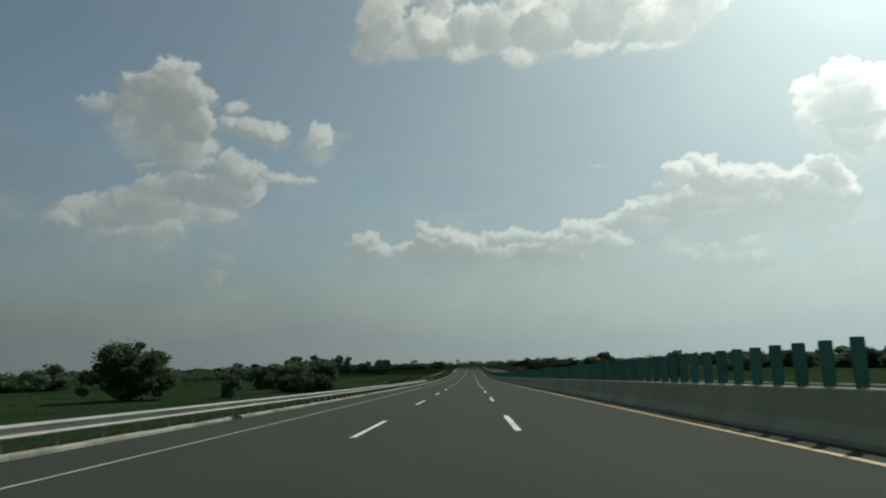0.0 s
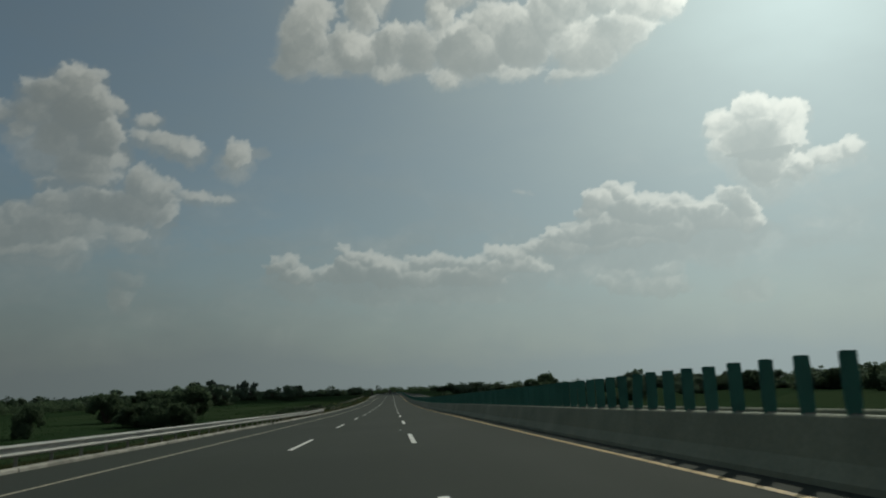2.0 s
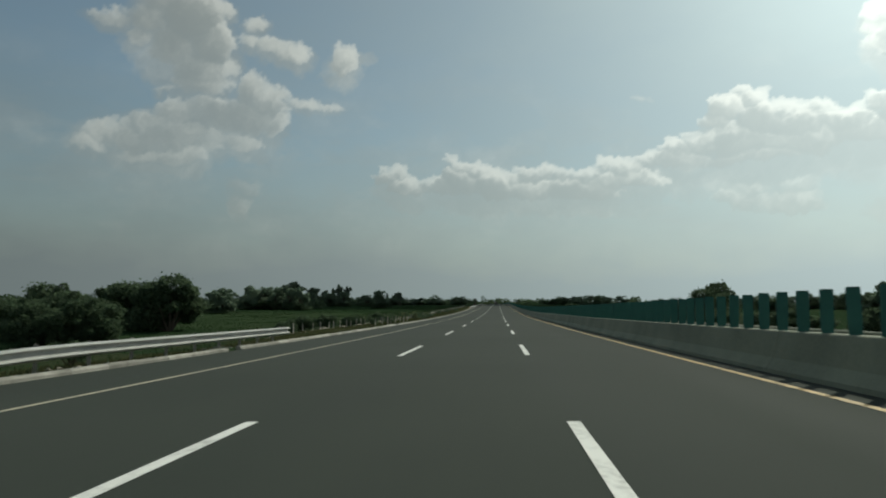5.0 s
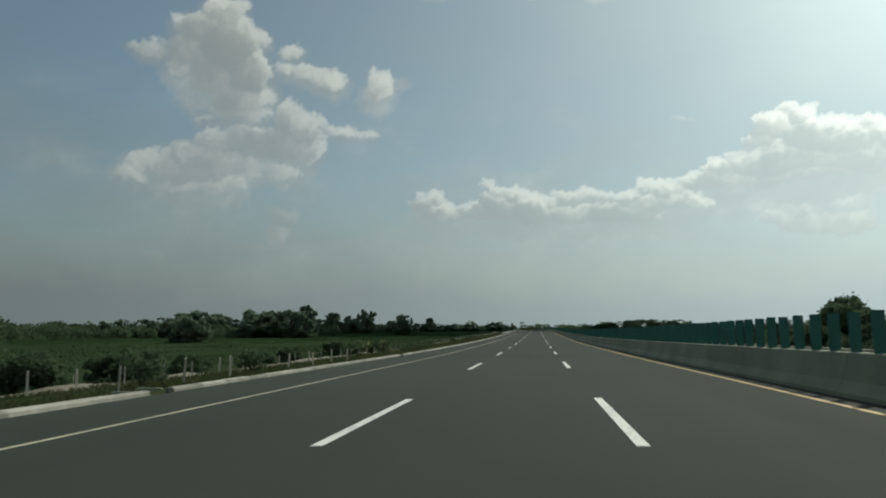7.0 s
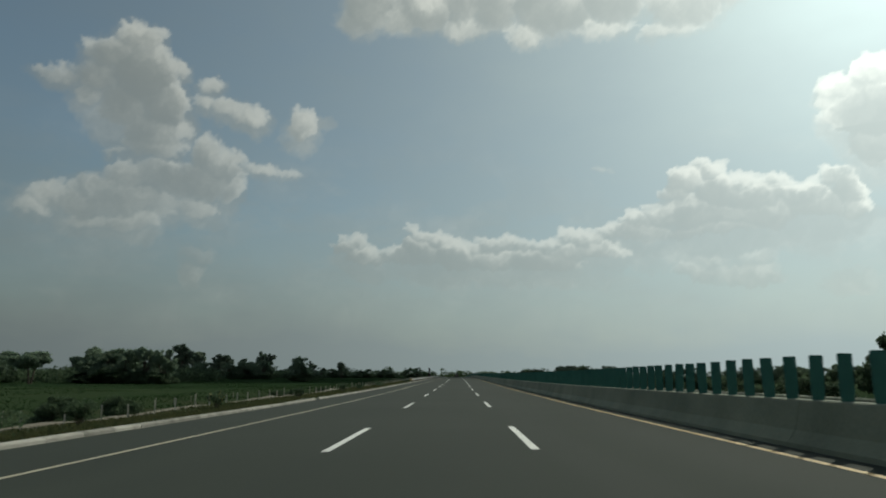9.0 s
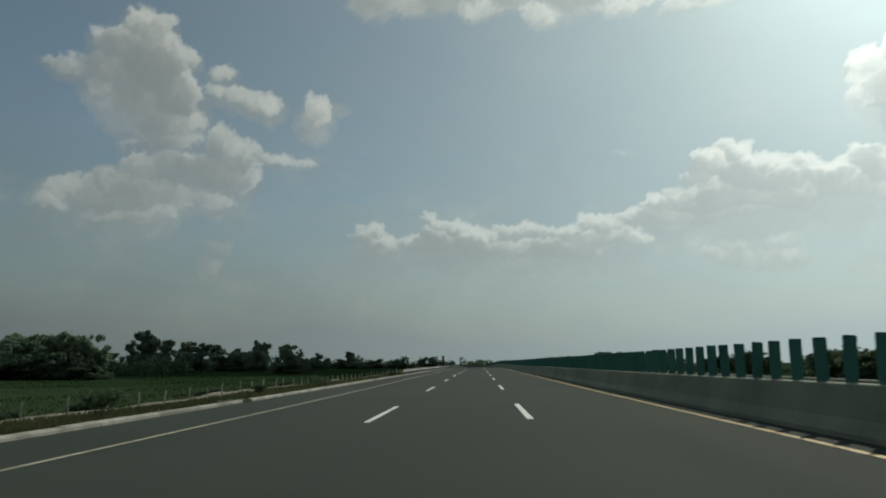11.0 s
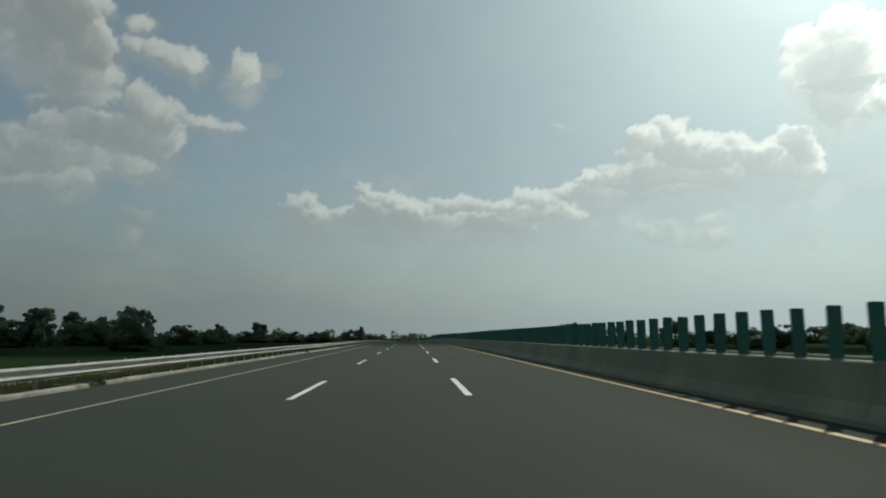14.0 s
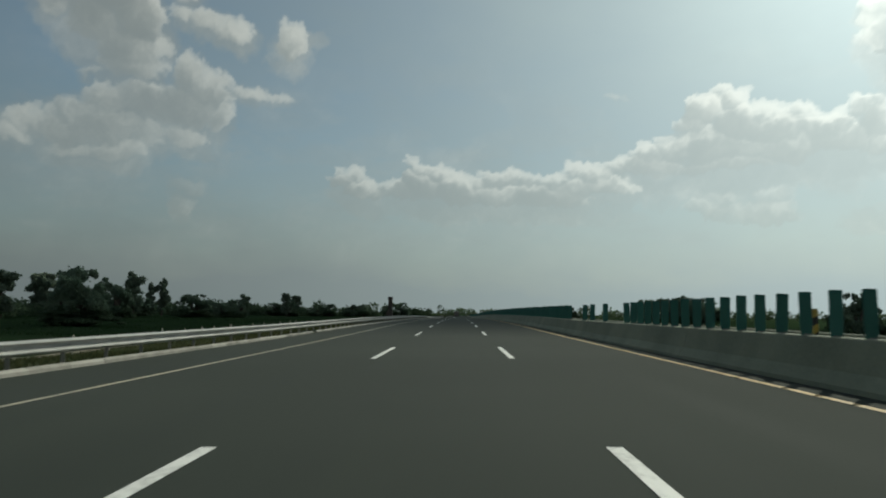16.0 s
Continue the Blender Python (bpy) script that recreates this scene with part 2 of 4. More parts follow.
def road_z(y, x=0.0):
    u = min(max((y - KNOT0) / KNOT_STEP, 1.0), len(KNOTS) - 3.001)
    i = int(u)
    a = u - i
    p0, p1, p2, p3 = KNOTS[i - 1:i + 3]
    z = 0.5 * (2 * p1 + (p2 - p0) * a + (2 * p0 - 5 * p1 + 4 * p2 - p3) * a * a + (3 * p1 - p0 - 3 * p2 + p3) * a ** 3)
    return z + CROSSFALL * (x if x < 7.4 else 7.4 - (x - 7.4))


def ground_z(x, y):
    rz = road_z(y)
    n = 0.18 * noise.noise((x * 0.07, y * 0.07, 0.0)) + 0.05 * noise.noise((x * 0.4, y * 0.4, 5.0))
    if -8.38 < x < 19.5:
        return road_z(y, x) - (0.25 if x < 7 else 0.9)
    d = -8.38 - x if x < 0 else x - 19.5
    edge = rz - (0.09 if x < 0 else 0.55)
    flat = 2.0 + 6.5 / (1 + math.exp(-(y - 150) / 6.0)) if x < 0 else 3.0
    z = edge - 0.085 * min(d, flat) - 0.42 * max(d - flat, 0.0)
    if z < FIELD_Z:
        z = FIELD_Z
        n *= 1.5
    return z + n * min(d / 3.0, 1.0)


def strip(name, x0, x1, ys, dz, mat, parent=None, label=""):
    verts, faces = [], []
    for y in ys:
        verts += [(x0, y, road_z(y, x0) + dz), (x1, y, road_z(y, x1) + dz)]
    for i in range(len(ys) - 1):
        faces.append((2 * i, 2 * i + 1, 2 * i + 3, 2 * i + 2))
    return mesh_part(name, verts, faces, mat, parent, label)


def extrude(name, profile, ys, mat, parent=None, label="", shift=None):
    """A closed profile of (x, height over the road) drawn along the road's course, with end caps."""
    verts, faces, m = [], [], len(profile)
    for y in ys:
        ox, oz = shift(y) if shift else (0.0, 0.0)
        verts += [(x + ox, y, road_z(y, x) + h + oz) for x, h in profile]
    for i in range(len(ys) - 1):
        for j in range(m):
            a, b = i * m + j, i * m + (j + 1) % m
            faces.append((a, b, b + m, a + m))
    faces += [tuple(range(m)), tuple(range((len(ys) - 1) * m, len(ys) * m))[::-1]]
    return mesh_part(name, verts, faces, mat, parent, label)


# ---- ground, roads, markings ----
def build_ground():
    xs = [-3400, -2200, -1300, -800, -500, -320, -220, -160, -120, -90, -70, -56, -46, -39, -34, -30, -26.5, -23.5, -21, -19, -17, -15, -13.5, -12, -10.8, -9.6, -8.39,
          -8.33, 19.45, 19.55, 21, 23, 26, 29, 32, 36, 41, 48, 58, 75, 100, 140, 200, 300, 480, 800, 1400, 2300, 3400]
    ys = [-3200, -1500, -700, -400, -250, -160] + list(np.arange(-100, 700, 4.0)) + list(np.arange(700, 1000, 15.0)) + [1050, 1150, 1300, 1550, 1900, 2400, 3000, 3600]
    verts = [(x, y, ground_z(x, y)) for y in ys for x in xs]
    w = len(xs)
    faces = [(j * w + i, j * w + i + 1, (j + 1) * w + i + 1, (j + 1) * w + i) for j in range(len(ys) - 1) for i in range(w - 1)]
    ob = mesh_part("ground", verts, faces, FIELD, None, "", True)
    tagged(ob, "flat green farmland with grassy road embankment", "ground", "", "structure")


def build_road():
    ys = list(np.arange(-90.0, 1001.0, 3.0))
    verts, faces = [], []
    xs = (-8.22, -5.0, 0.0, 6.16)
    for y in ys:
        verts += [(x, y, road_z(y, x)) for x in xs]
    for i in range(len(ys) - 1):
        faces += [(4 * i + j, 4 * i + j + 1, 4 * i + j + 5, 4 * i + j + 4) for j in range(3)]
    road = mesh_part("road", verts, faces, ASPHALT)
    tagged(road, "grey asphalt three lane motorway carriageway with shoulder", "road", "", "structure")
    far = strip("road", 8.0, 19.5, ys, -0.42, ASPHALT)
    tagged(far, "grey asphalt carriageway beyond the median barrier", "road", "", "structure")
    strip("edge_line", -5.615, -5.505, ys, 0.006, EDGE_PAINT, road, "pale continuous edge line")
    strip("edge_line", 5.48, 5.61, ys, 0.006, YELLOW_PAINT, road, "yellow continuous edge line")
    for x in (-1.825, 1.825):
        for n in range(-4, 50):
            y = 18.0 * n
            strip("lane_dash", x - 0.075, x + 0.075, [y, y + 2, y + 4, y + 5.92], 0.006, WHITE_PAINT, road)


build_ground()
build_road()

GAPS = [11.4, 45.0, 90.0, 130.0, 170.0, 200.0, 247.5, 281.1, 314.6, 348.0, 388.0, 419.6]      # drain inlets in the kerb


def build_kerb():
    kerb = tagged(new("kerb"), "pale concrete kerb of cast stones with drain gaps", "kerb", "", "structure")
    prof = [(-8.20, -0.12), (-8.21, 0.07), (-8.25, 0.11), (-8.38, 0.12), (-8.40, 0.10), (-8.40, -0.2)]
    rng = random.Random(4)
    y, built = -14.0, 0
    rest_v, rest_f = [], []
    while y < 700:
        step = 1.5
        if any(g - 0.55 < y + step and y < g + 0.55 for g in GAPS):
            g = next(g for g in GAPS if g - 0.55 < y + step and y < g + 0.55)
            if g - 0.55 - y > 0.3:
                extrude("kerb_stone", prof, [y, g - 0.56], KERB, kerb)
            y = g + 0.55
            continue
        ox, oz = rng.uniform(-0.012, 0.012), rng.uniform(-0.008, 0.008)
        if built < 300:
            extrude("kerb_stone", prof, [y + 0.006, y + step - 0.006], KERB, kerb, "", lambda q, a=ox, b=oz: (a, b))
            built += 1
        else:
            base = len(rest_v)
            for q in (y + 0.006, y + step - 0.006):
                rest_v += [(px + ox, q, road_z(q, px) + h + oz) for px, h in prof]
            m = len(prof)
            rest_f += [(base + j, base + (j + 1) % m, base + m + (j + 1) % m, base + m + j) for j in range(m)]
        y += step
    tagged(mesh_part("kerb_run", rest_v, rest_f, KERB, kerb), "", "", "", "stuff")
    for g in GAPS:
        z = road_z(g, -8.3)
        bm = bmesh.new()
        box(bm, -9.2, g - 0.53, z - 0.2, -8.24, g + 0.53, z - 0.06, 0.01)
        for s in (-1, 1):
            box(bm, -9.2, g + s * 0.5 - 0.05, z - 0.1, -8.5, g + s * 0.5 + 0.05, z + 0.09, 0.01)
        part("drain_inlet", bm, CONCRETE, kerb, "concrete drain chute through the kerb")


build_kerb()


# ---- median ----
def build_barriers():
    near = tagged(new("median_barrier"), "grey concrete median safety barrier in long cast sections", "barrier", "", "structure")
    far = tagged(new("median_barrier"), "grey concrete barrier of the far carriageway", "barrier", "", "structure")
    prof = [(6.13, -0.1), (6.14, 0.08), (6.28, 0.28), (6.40, 0.77), (6.42, 0.79), (6.66, 0.79), (6.68, 0.77), (6.80, 0.28), (6.92, 0.08), (6.92, -0.1)]
    back = [(7.44, -0.6), (7.45, 0.08), (7.54, 0.28), (7.60, 0.77), (7.62, 0.79), (7.84, 0.79), (7.86, 0.77), (7.96, 0.28), (8.12, 0.08), (8.14, -0.6)]
    y = -72.0
    while y < 900:
        ys = [y + 0.008, y + 6, y + 12 - 0.008]
        extrude("barrier_section", prof, ys, CONCRETE, near)
        extrude("barrier_section", back, ys, CONCRETE, far)
        y += 12
    ob = extrude("median_soil", [(6.9, -0.2), (6.9, 0.05), (7.46, 0.05), (7.46, -0.2)], list(np.arange(-90.0, 901.0, 6.0)), EARTH)
    tagged(ob, "brown earth fill between the median barriers", "soil", "", "structure")


PANEL_STEP, PANEL_Y0, PANEL_X = 0.9433, -5.19, 6.545


def panel_shape():
    """Outline of an anti-glare panel, rounded at the top, drawn in at the foot, in its own plane."""
    pts = [(-0.096, 0.0), (0.096, 0.0), (0.100, 0.06), (0.109, 0.16), (0.112, 0.70)]
    pts += [(0.112 - 0.025 * (1 - math.cos(a)), 0.725 + 0.025 * math.sin(a)) for a in (0.0, 0.6, 1.2, 1.57)]
    pts += [(-x, z) for x, z in reversed(pts[5:])] + [(-0.112, 0.70), (-0.109, 0.16), (-0.100, 0.06)]
    return pts


def panel_verts():
    """The panel as a shallow shell, bowed across its width, 22 mm thick."""
    pts = panel_shape()
    m = len(pts)
    front = [(x, -0.011 + 0.9 * x * x, z) for x, z in pts]
    rear = [(x, 0.011 + 0.9 * x * x, z) for x, z in pts]
    faces = [tuple(range(m)), tuple(range(2 * m - 1, m - 1, -1))] + [(i, i + m, (i + 1) % m + m, (i + 1) % m) for i in range(m)]
    return front + rear, faces


# where the row was set out ahead of or behind the even spacing: along the road, metres off
SETTING_OUT = [(-2.8, 0.04), (7.4, 0.33), (18.7, 0.32), (30.6, 0.45), (42.3, 0.35), (55.6, -0.09), (66.1, -0.36), (78.7, -0.03), (91.0, -0.47), (104.5, 0.0), (183.5, -0.48),
               (194.5, 0.17), (206.1, 0.45), (216.1, 0.07), (279.7, -0.03), (290.5, 0.42), (303.5, 0.03), (315.2, -0.3), (327.0, 0.14), (338.9, -0.24), (351.8, -0.57), (365.4, -0.1),
               (377.3, -0.51), (390.5, -0.02)]
MISSING = [(403.3, 406.5), (407.5, 409.6), (410.5, 411.7), (412.6, 413.7), (414.4, 415.8)]


def in_gap(y):
    return any(a < y < b for a, b in MISSING)


def build_panels():
    pv, pf = panel_verts()
    rng = random.Random(8)
    first = None
    rest_v, rest_f = [], []
    n = -10
    while True:
        y = PANEL_Y0 + n * PANEL_STEP
        y += float(np.interp(y, [a for a, b in SETTING_OUT], [b for a, b in SETTING_OUT]))
        n += 1
        if y > 780:
            break
        if in_gap(y):
            continue
        z = road_z(y, PANEL_X) + 0.79
        lean, twist, tall = rng.uniform(-1.2, 1.2) * (3.0 if rng.random() < 0.12 else 1.0), rng.uniform(-7, 7), rng.uniform(0.985, 1.012)
        m = pose(PANEL_X, y, z, rng.uniform(-1.2, 1.2), lean, twist) @ Matrix.Diagonal((1, 1, tall, 1))
        if -14 < y < 105 or 262 < y < 432:
            if first is None:
                first = new("glare_panel")
                tagged(first, "dark green plastic anti-glare panel on the concrete barrier", "glare panel", "glare panels on the median")
                mesh_part("blade", pv, pf, PANEL_GREEN, first)
                bm = bmesh.new()
                box(bm, -0.07, -0.05, 0.0, 0.07, 0.05, 0.012, 0.003)
                box(bm, -0.05, 0.016, 0.01, 0.05, 0.030, 0.09, 0.003)
                part("bracket", bm, POST_STEEL, first)
                for sx in (-0.045, 0.045):
                    bm = bmesh.new()
                    tube(bm, (sx, -0.034, 0.011), (sx, -0.034, 0.03), 0.009, 0.008)
                    part("bolt", bm, POST_STEEL, first)
                first.matrix_world = m
            else:
                copy_thing(first, m)
        else:
            base = len(rest_v)
            rest_v += [tuple(m @ Vector(v)) for v in pv]
            rest_f += [tuple(base + i for i in f) for f in pf]
    ob = mesh_part("glare_panel_row", rest_v, rest_f, PANEL_GREEN)
    tagged(ob, "long row of dark green anti-glare panels on the barrier", "glare panel", "glare panels on the median", "stuff")


def build_markers():
    for y in (92.98, 390.83):
        x = 7.1
        z = road_z(y, x) + 0.05
        post = tagged(new("marker_post"), "yellow and black striped marker post in the median", "marker post", "median marker posts")
        post.location = (x, y, z)
        for i in range(8):
            bm = bmesh.new()
            box(bm, -0.045, -0.03, i * 0.15, 0.045, 0.03, (i + 1) * 0.15, 0.004)
            for v in bm.verts:
                v.co.z += v.co.x * 0.6 if 0.01 < v.co.z < 1.19 else 0.0
            part("stripe", bm, HAZARD_YELLOW if i % 2 else HAZARD_BLACK, post)


build_barriers()
build_panels()
build_markers()


# ---- guard rails ----
def build_guardrail(y0, y1, kink=None, terminal=False):
    rail = tagged(new("guardrail"), "galvanised steel W-beam guardrail on short posts beside the kerb", "guardrail", "roadside guardrails")
    front = [(0.0, 0.66), (0.06, 0.648), (0.108, 0.615), (0.11, 0.598), (0.015, 0.55), (0.0, 0.465), (0.06, 0.45), (0.108, 0.415), (0.11, 0.396), (0.03, 0.345), (0.0, 0.335)]
    prof = [(-8.66 + x, h) for x, h in front] + [(-8.666 + x, h) for x, h in reversed(front)]
    y = y0
    while y < y1 - 0.1:
        e = min(y + 4.0, y1)
        ys = [y - 0.15, (y + e) / 2, e]
        extrude("beam", prof, ys, GALVANISED, rail, "", kink)
        y = e
    y = y0 + 0.5
    while y < y1:
        ox, oz = kink(y) if kink else (0.0, 0.0)
        z = road_z(y, -8.8)
        bm = bmesh.new()
        box(bm, -8.80 + ox, y - 0.055, z - 0.3, -8.79 + ox, y + 0.055, z + 0.66)
        box(bm, -8.80 + ox, y - 0.06, z - 0.3, -8.70 + ox, y - 0.05, z + 0.66)
        box(bm, -8.71 + ox, y - 0.055, z + 0.40, -8.665 + ox, y + 0.055, z + 0.60)
        part("post", bm, POST_STEEL, rail)
        bm = bmesh.new()
        tube(bm, (-8.66 + ox, y, z + 0.5), (-8.635 + ox, y, z + 0.5), 0.016, 0.014)
        part("bolt", bm, POST_STEEL, rail)
        y += 2.0
    if terminal:
        z = road_z(y0, -8.66)
        bm = bmesh.new()
        box(bm, -8.86, y0 - 0.22, z + 0.34, -8.44, y0 - 0.19, z + 0.68, 0.03)
        box(bm, -8.74, y0 - 0.2, z + 0.36, -8.58, y0 + 0.25, z + 0.66, 0.03)
        part("end_plate", bm, HAZARD_YELLOW, rail, "yellow painted end plate")
    return rail


def dent(y):
    """The last sections lean back and sag where something once struck them."""
    if y < 112:
        return (0.0, 0.0)
    a = min((y - 112) / 5.0, 1.0)
    return (-0.22 * a, -0.10 * math.exp(-((y - 117.5) / 2.0) ** 2) - 0.03 * a)


build_guardrail(-60.0, 138.4, dent)
build_guardrail(339.2, 780.0, None, True)


# ---- fence and earth bank ----
def build_fence():
    rng = random.Random(12)
    proto = None
    fence_rows = [(-16.0, 152.0, 470.0, 2.9), (-10.6, 172.0, 196.0, 3.3), (-29.5, 168.0, 300.0, 4.8)]
    for x, y0, y1, step in fence_rows:
        y = y0
        while y < y1:
            px, py = x + rng.uniform(-0.12, 0.12), y + rng.uniform(-0.15, 0.15)
            m = pose(px, py, ground_z(px, py) - 0.05, rng.uniform(-3, 3), rng.uniform(-3, 3), rng.uniform(-20, 20)) @ Matrix.Diagonal((1, 1, rng.uniform(0.75, 0.95), 1))
            if proto is None:
                proto = new("fence_post")
                tagged(proto, "pale weathered concrete fence post standing in rough grass", "fence post", "concrete fence posts")
                bm = bmesh.new()
                tube(bm, (0, 0, -0.3), (0, 0, 1.10), 0.048, 0.042, 4)
                tube(bm, (0, 0, 1.10), (0, 0, 1.13), 0.042, 0.022, 4)
                part("shaft", bm, POST_CONCRETE, proto)
                for h in (0.35, 0.85):
                    bm = bmesh.new()
                    tube(bm, (-0.06, 0, h), (0.06, 0, h), 0.007, 0.007, 4)
                    part("wire_stub", bm, POST_STEEL, proto)
                proto.matrix_world = m
            else:
                copy_thing(proto, m)
            y += step
    ys = list(np.arange(150.0, 520.0, 1.5))
    verts, faces = [], []
    for i, y in enumerate(ys):
        w = 0.45 + 0.25 * noise.noise((y * 0.3, 1.0, 0.0))
        h = 0.30 + 0.22 * noise.noise((y * 0.22, 7.0, 0.0))
        cx = -17.6 + 0.5 * noise.noise((y * 0.06, 3.0, 0.0))
        for dx, dh in ((-w - 0.3, -0.2), (-w * 0.5, h), (w * 0.4, h * 0.95), (w + 0.3, -0.2)):
            verts.append((cx + dx, y, ground_z(cx + dx, y) + dh))
        if i:
            b = 4 * (i - 1)
            faces += [(b + j, b + j + 1, b + j + 5, b + j + 4) for j in range(3)]
    ob = mesh_part("earth_bank", verts, faces, EARTH, None, "", True)
    tagged(ob, "low pale bank of dry earth behind the fence posts", "earth bank", "", "structure")


build_fence()


# ---- plants ----
def leaves(rng, lobes, count, size, flat=0.75):
    """Small leaf clumps, bent quads, spread through and over ellipsoid lobes (centre, radii)."""
    weight = np.array([l[1][0] * l[1][1] + l[1][0] * l[1][2] for l in lobes])
    pick = rng.choice(len(lobes), count, p=weight / weight.sum())
    d = rng.normal(size=(count, 3))
    d /= np.linalg.norm(d, axis=1)[:, None]
    r = rng.uniform(0.35, 1.0, count) ** 0.45 * rng.uniform(0.85, 1.1, count) * np.where(rng.uniform(size=count) < 0.12, rng.uniform(1.05, 1.45, count), 1.0)
    c = np.array([l[0] for l in lobes])[pick] + d * r[:, None] * np.array([l[1] for l in lobes])[pick]
    a = rng.normal(size=(count, 3))
    a /= np.linalg.norm(a, axis=1)[:, None]
    b = np.cross(a, rng.normal(size=(count, 3)))
    b /= np.linalg.norm(b, axis=1)[:, None]
    s = size * rng.uniform(0.55, 1.25, count)[:, None]
    quad = np.stack([c - a * s, c + b * s * flat, c + a * s, c - b * s * flat], 1).reshape(-1, 3)
    return quad, np.arange(count * 4).reshape(-1, 4)


def make_tree(kind, seed):
    """A tree ten metres tall at the origin: trunk, limbs and crown."""
    rng = np.random.default_rng(seed)
    tree = new("tree")
    bm = bmesh.new()
    lobes = []
    if kind == "broad":
        fork = (0.1, 0.0, 2.2)
        tube(bm, (0, 0, -0.4), fork, 0.42, 0.30, 8)
        for i in range(28):
            a, h = i * 2.4 + rng.uniform(-0.4, 0.4), 1.2 + 7.4 * ((i * 0.618) % 1.0) + rng.uniform(-0.4, 0.4)
            reach = 3.3 * math.sqrt(max(0.12, 1 - ((h - 5.0) / 4.6) ** 2)) * rng.uniform(0.55, 1.0)
            c = (reach * math.cos(a), reach * math.sin(a), h)
            r = rng.uniform(0.7, 1.5)
            lobes.append((c, (r, r, r * 0.9)))
            tube(bm, fork, (c[0] * 0.8, c[1] * 0.8, c[2]), 0.16, 0.05, 5)
        for i in range(46):
            a, h = rng.uniform(0, math.tau), rng.uniform(1.0, 9.6)
            reach = 3.9 * math.sqrt(max(0.05, 1 - ((h - 5.0) / 4.9) ** 2)) * rng.uniform(0.8, 1.08)
            r = rng.uniform(0.3, 0.75)
            lobes.append(((reach * math.cos(a), reach * math.sin(a), h), (r, r, r)))
        count, size = 15000, 0.22
    elif kind == "tall":
        tube(bm, (0, 0, -0.4), (0.15, 0.1, 5.0), 0.28, 0.18, 8)
        tube(bm, (0.15, 0.1, 5.0), (0.0, 0.2, 9.4), 0.18, 0.05, 6)
        for i in range(34):
            h = rng.uniform(1.6, 9.7)
            a, reach = i * 2.4 + rng.uniform(-0.5, 0.5), rng.uniform(0.2, 1.9) * (1.15 - 0.45 * abs(h - 5.0) / 5.0)
            c = (reach * math.cos(a), reach * math.sin(a), h)
            r = rng.uniform(0.3, 0.85)
            lobes.append((c, (r, r, r * 1.15)))
            tube(bm, (0.1, 0.1, max(h - 1.6, 1.5)), c, 0.07, 0.02, 5)
        count, size = 7000, 0.25
    elif kind == "flat":
        for q in (-0.5, 0.6):
            tube(bm, (q * 0.3, 0, -0.4), (q * 2.0, q, 4.6), 0.26, 0.15, 7)
        for i in range(13):
            a, reach = i * 2.4 + rng.uniform(-0.4, 0.4), rng.uniform(0.4, 4.0)
            c = (reach * math.cos(a), reach * math.sin(a), rng.uniform(5.2, 8.8) - 0.25 * reach)
            r = rng.uniform(1.1, 1.9)
            lobes.append((c, (r, r, r * 0.6)))
            tube(bm, (math.copysign(1.0, c[0]), 0.4, 4.4), c, 0.11, 0.03, 5)
        count, size = 11000, 0.27
    else:
        for i in range(9):
            a, reach = i * 2.4, rng.uniform(0.5, 3.6)
            c = (reach * math.cos(a), reach * math.sin(a), rng.uniform(1.8, 7.6))
            r = rng.uniform(1.4, 2.4)
            lobes.append((c, (r, r, r * 0.9)))
            tube(bm, (0, 0, -0.3), c, 0.22, 0.05, 5)
        for i in range(30):
            a, h = rng.uniform(0, math.tau), rng.uniform(0.6, 9.0)
            reach = 4.4 * math.sqrt(max(0.06, 1 - (h / 9.6) ** 2)) * rng.uniform(0.7, 1.05)
            r = rng.uniform(0.4, 0.95)
            lobes.append(((reach * math.cos(a), reach * math.sin(a), h), (r, r, r)))
        count, size = 15000, 0.22
    part("trunk", bm, BARK, tree)
    v, f = leaves(rng, lobes, count, size)
    mesh_part("crown", v, f, {"tall": LEAF_PALE, "bush": LEAF_SCRUB}.get(kind, LEAF), tree)
    return tree


LABELS = {"broad": "dense dark green broadleaf tree standing in the fields", "tall": "slender tall tree with open tufted grey-green crown",
          "flat": "spreading tree with flat layered crown and bare trunks", "bush": "low dark green rounded tree with branches from the ground"}
PROTO = {}


def tree(kind, x, y, h, w, spin=0.0, variant=0, group="field trees"):
    """Plant a tree; a crown wider than it is tall is a clump of several."""
    n = max(1, round(w / (h * 1.05))) if h > 4 else 1
    for i in range(n):
        rng = random.Random(int(abs(x) * 7 + y * 3 + i))
        off = (i - (n - 1) / 2) * w / n
        if kind == "broad" and h > 6:      # undergrowth at the foot
            plant("bush", x + off + rng.uniform(-2, 2), y - 1.5, h * rng.uniform(0.3, 0.5), w / n * rng.uniform(0.9, 1.3), spin + 40, i % 2, "undergrowth among the trees")
        plant(kind, x + off, y + rng.uniform(-3, 3) * (n > 1), h * (1.0 if i == n // 2 else rng.uniform(0.78, 1.0)), w / n * (1.3 if n > 1 else 1.0), spin + 97 * i, (variant + i) % 2 if kind != "tall" else variant, group)


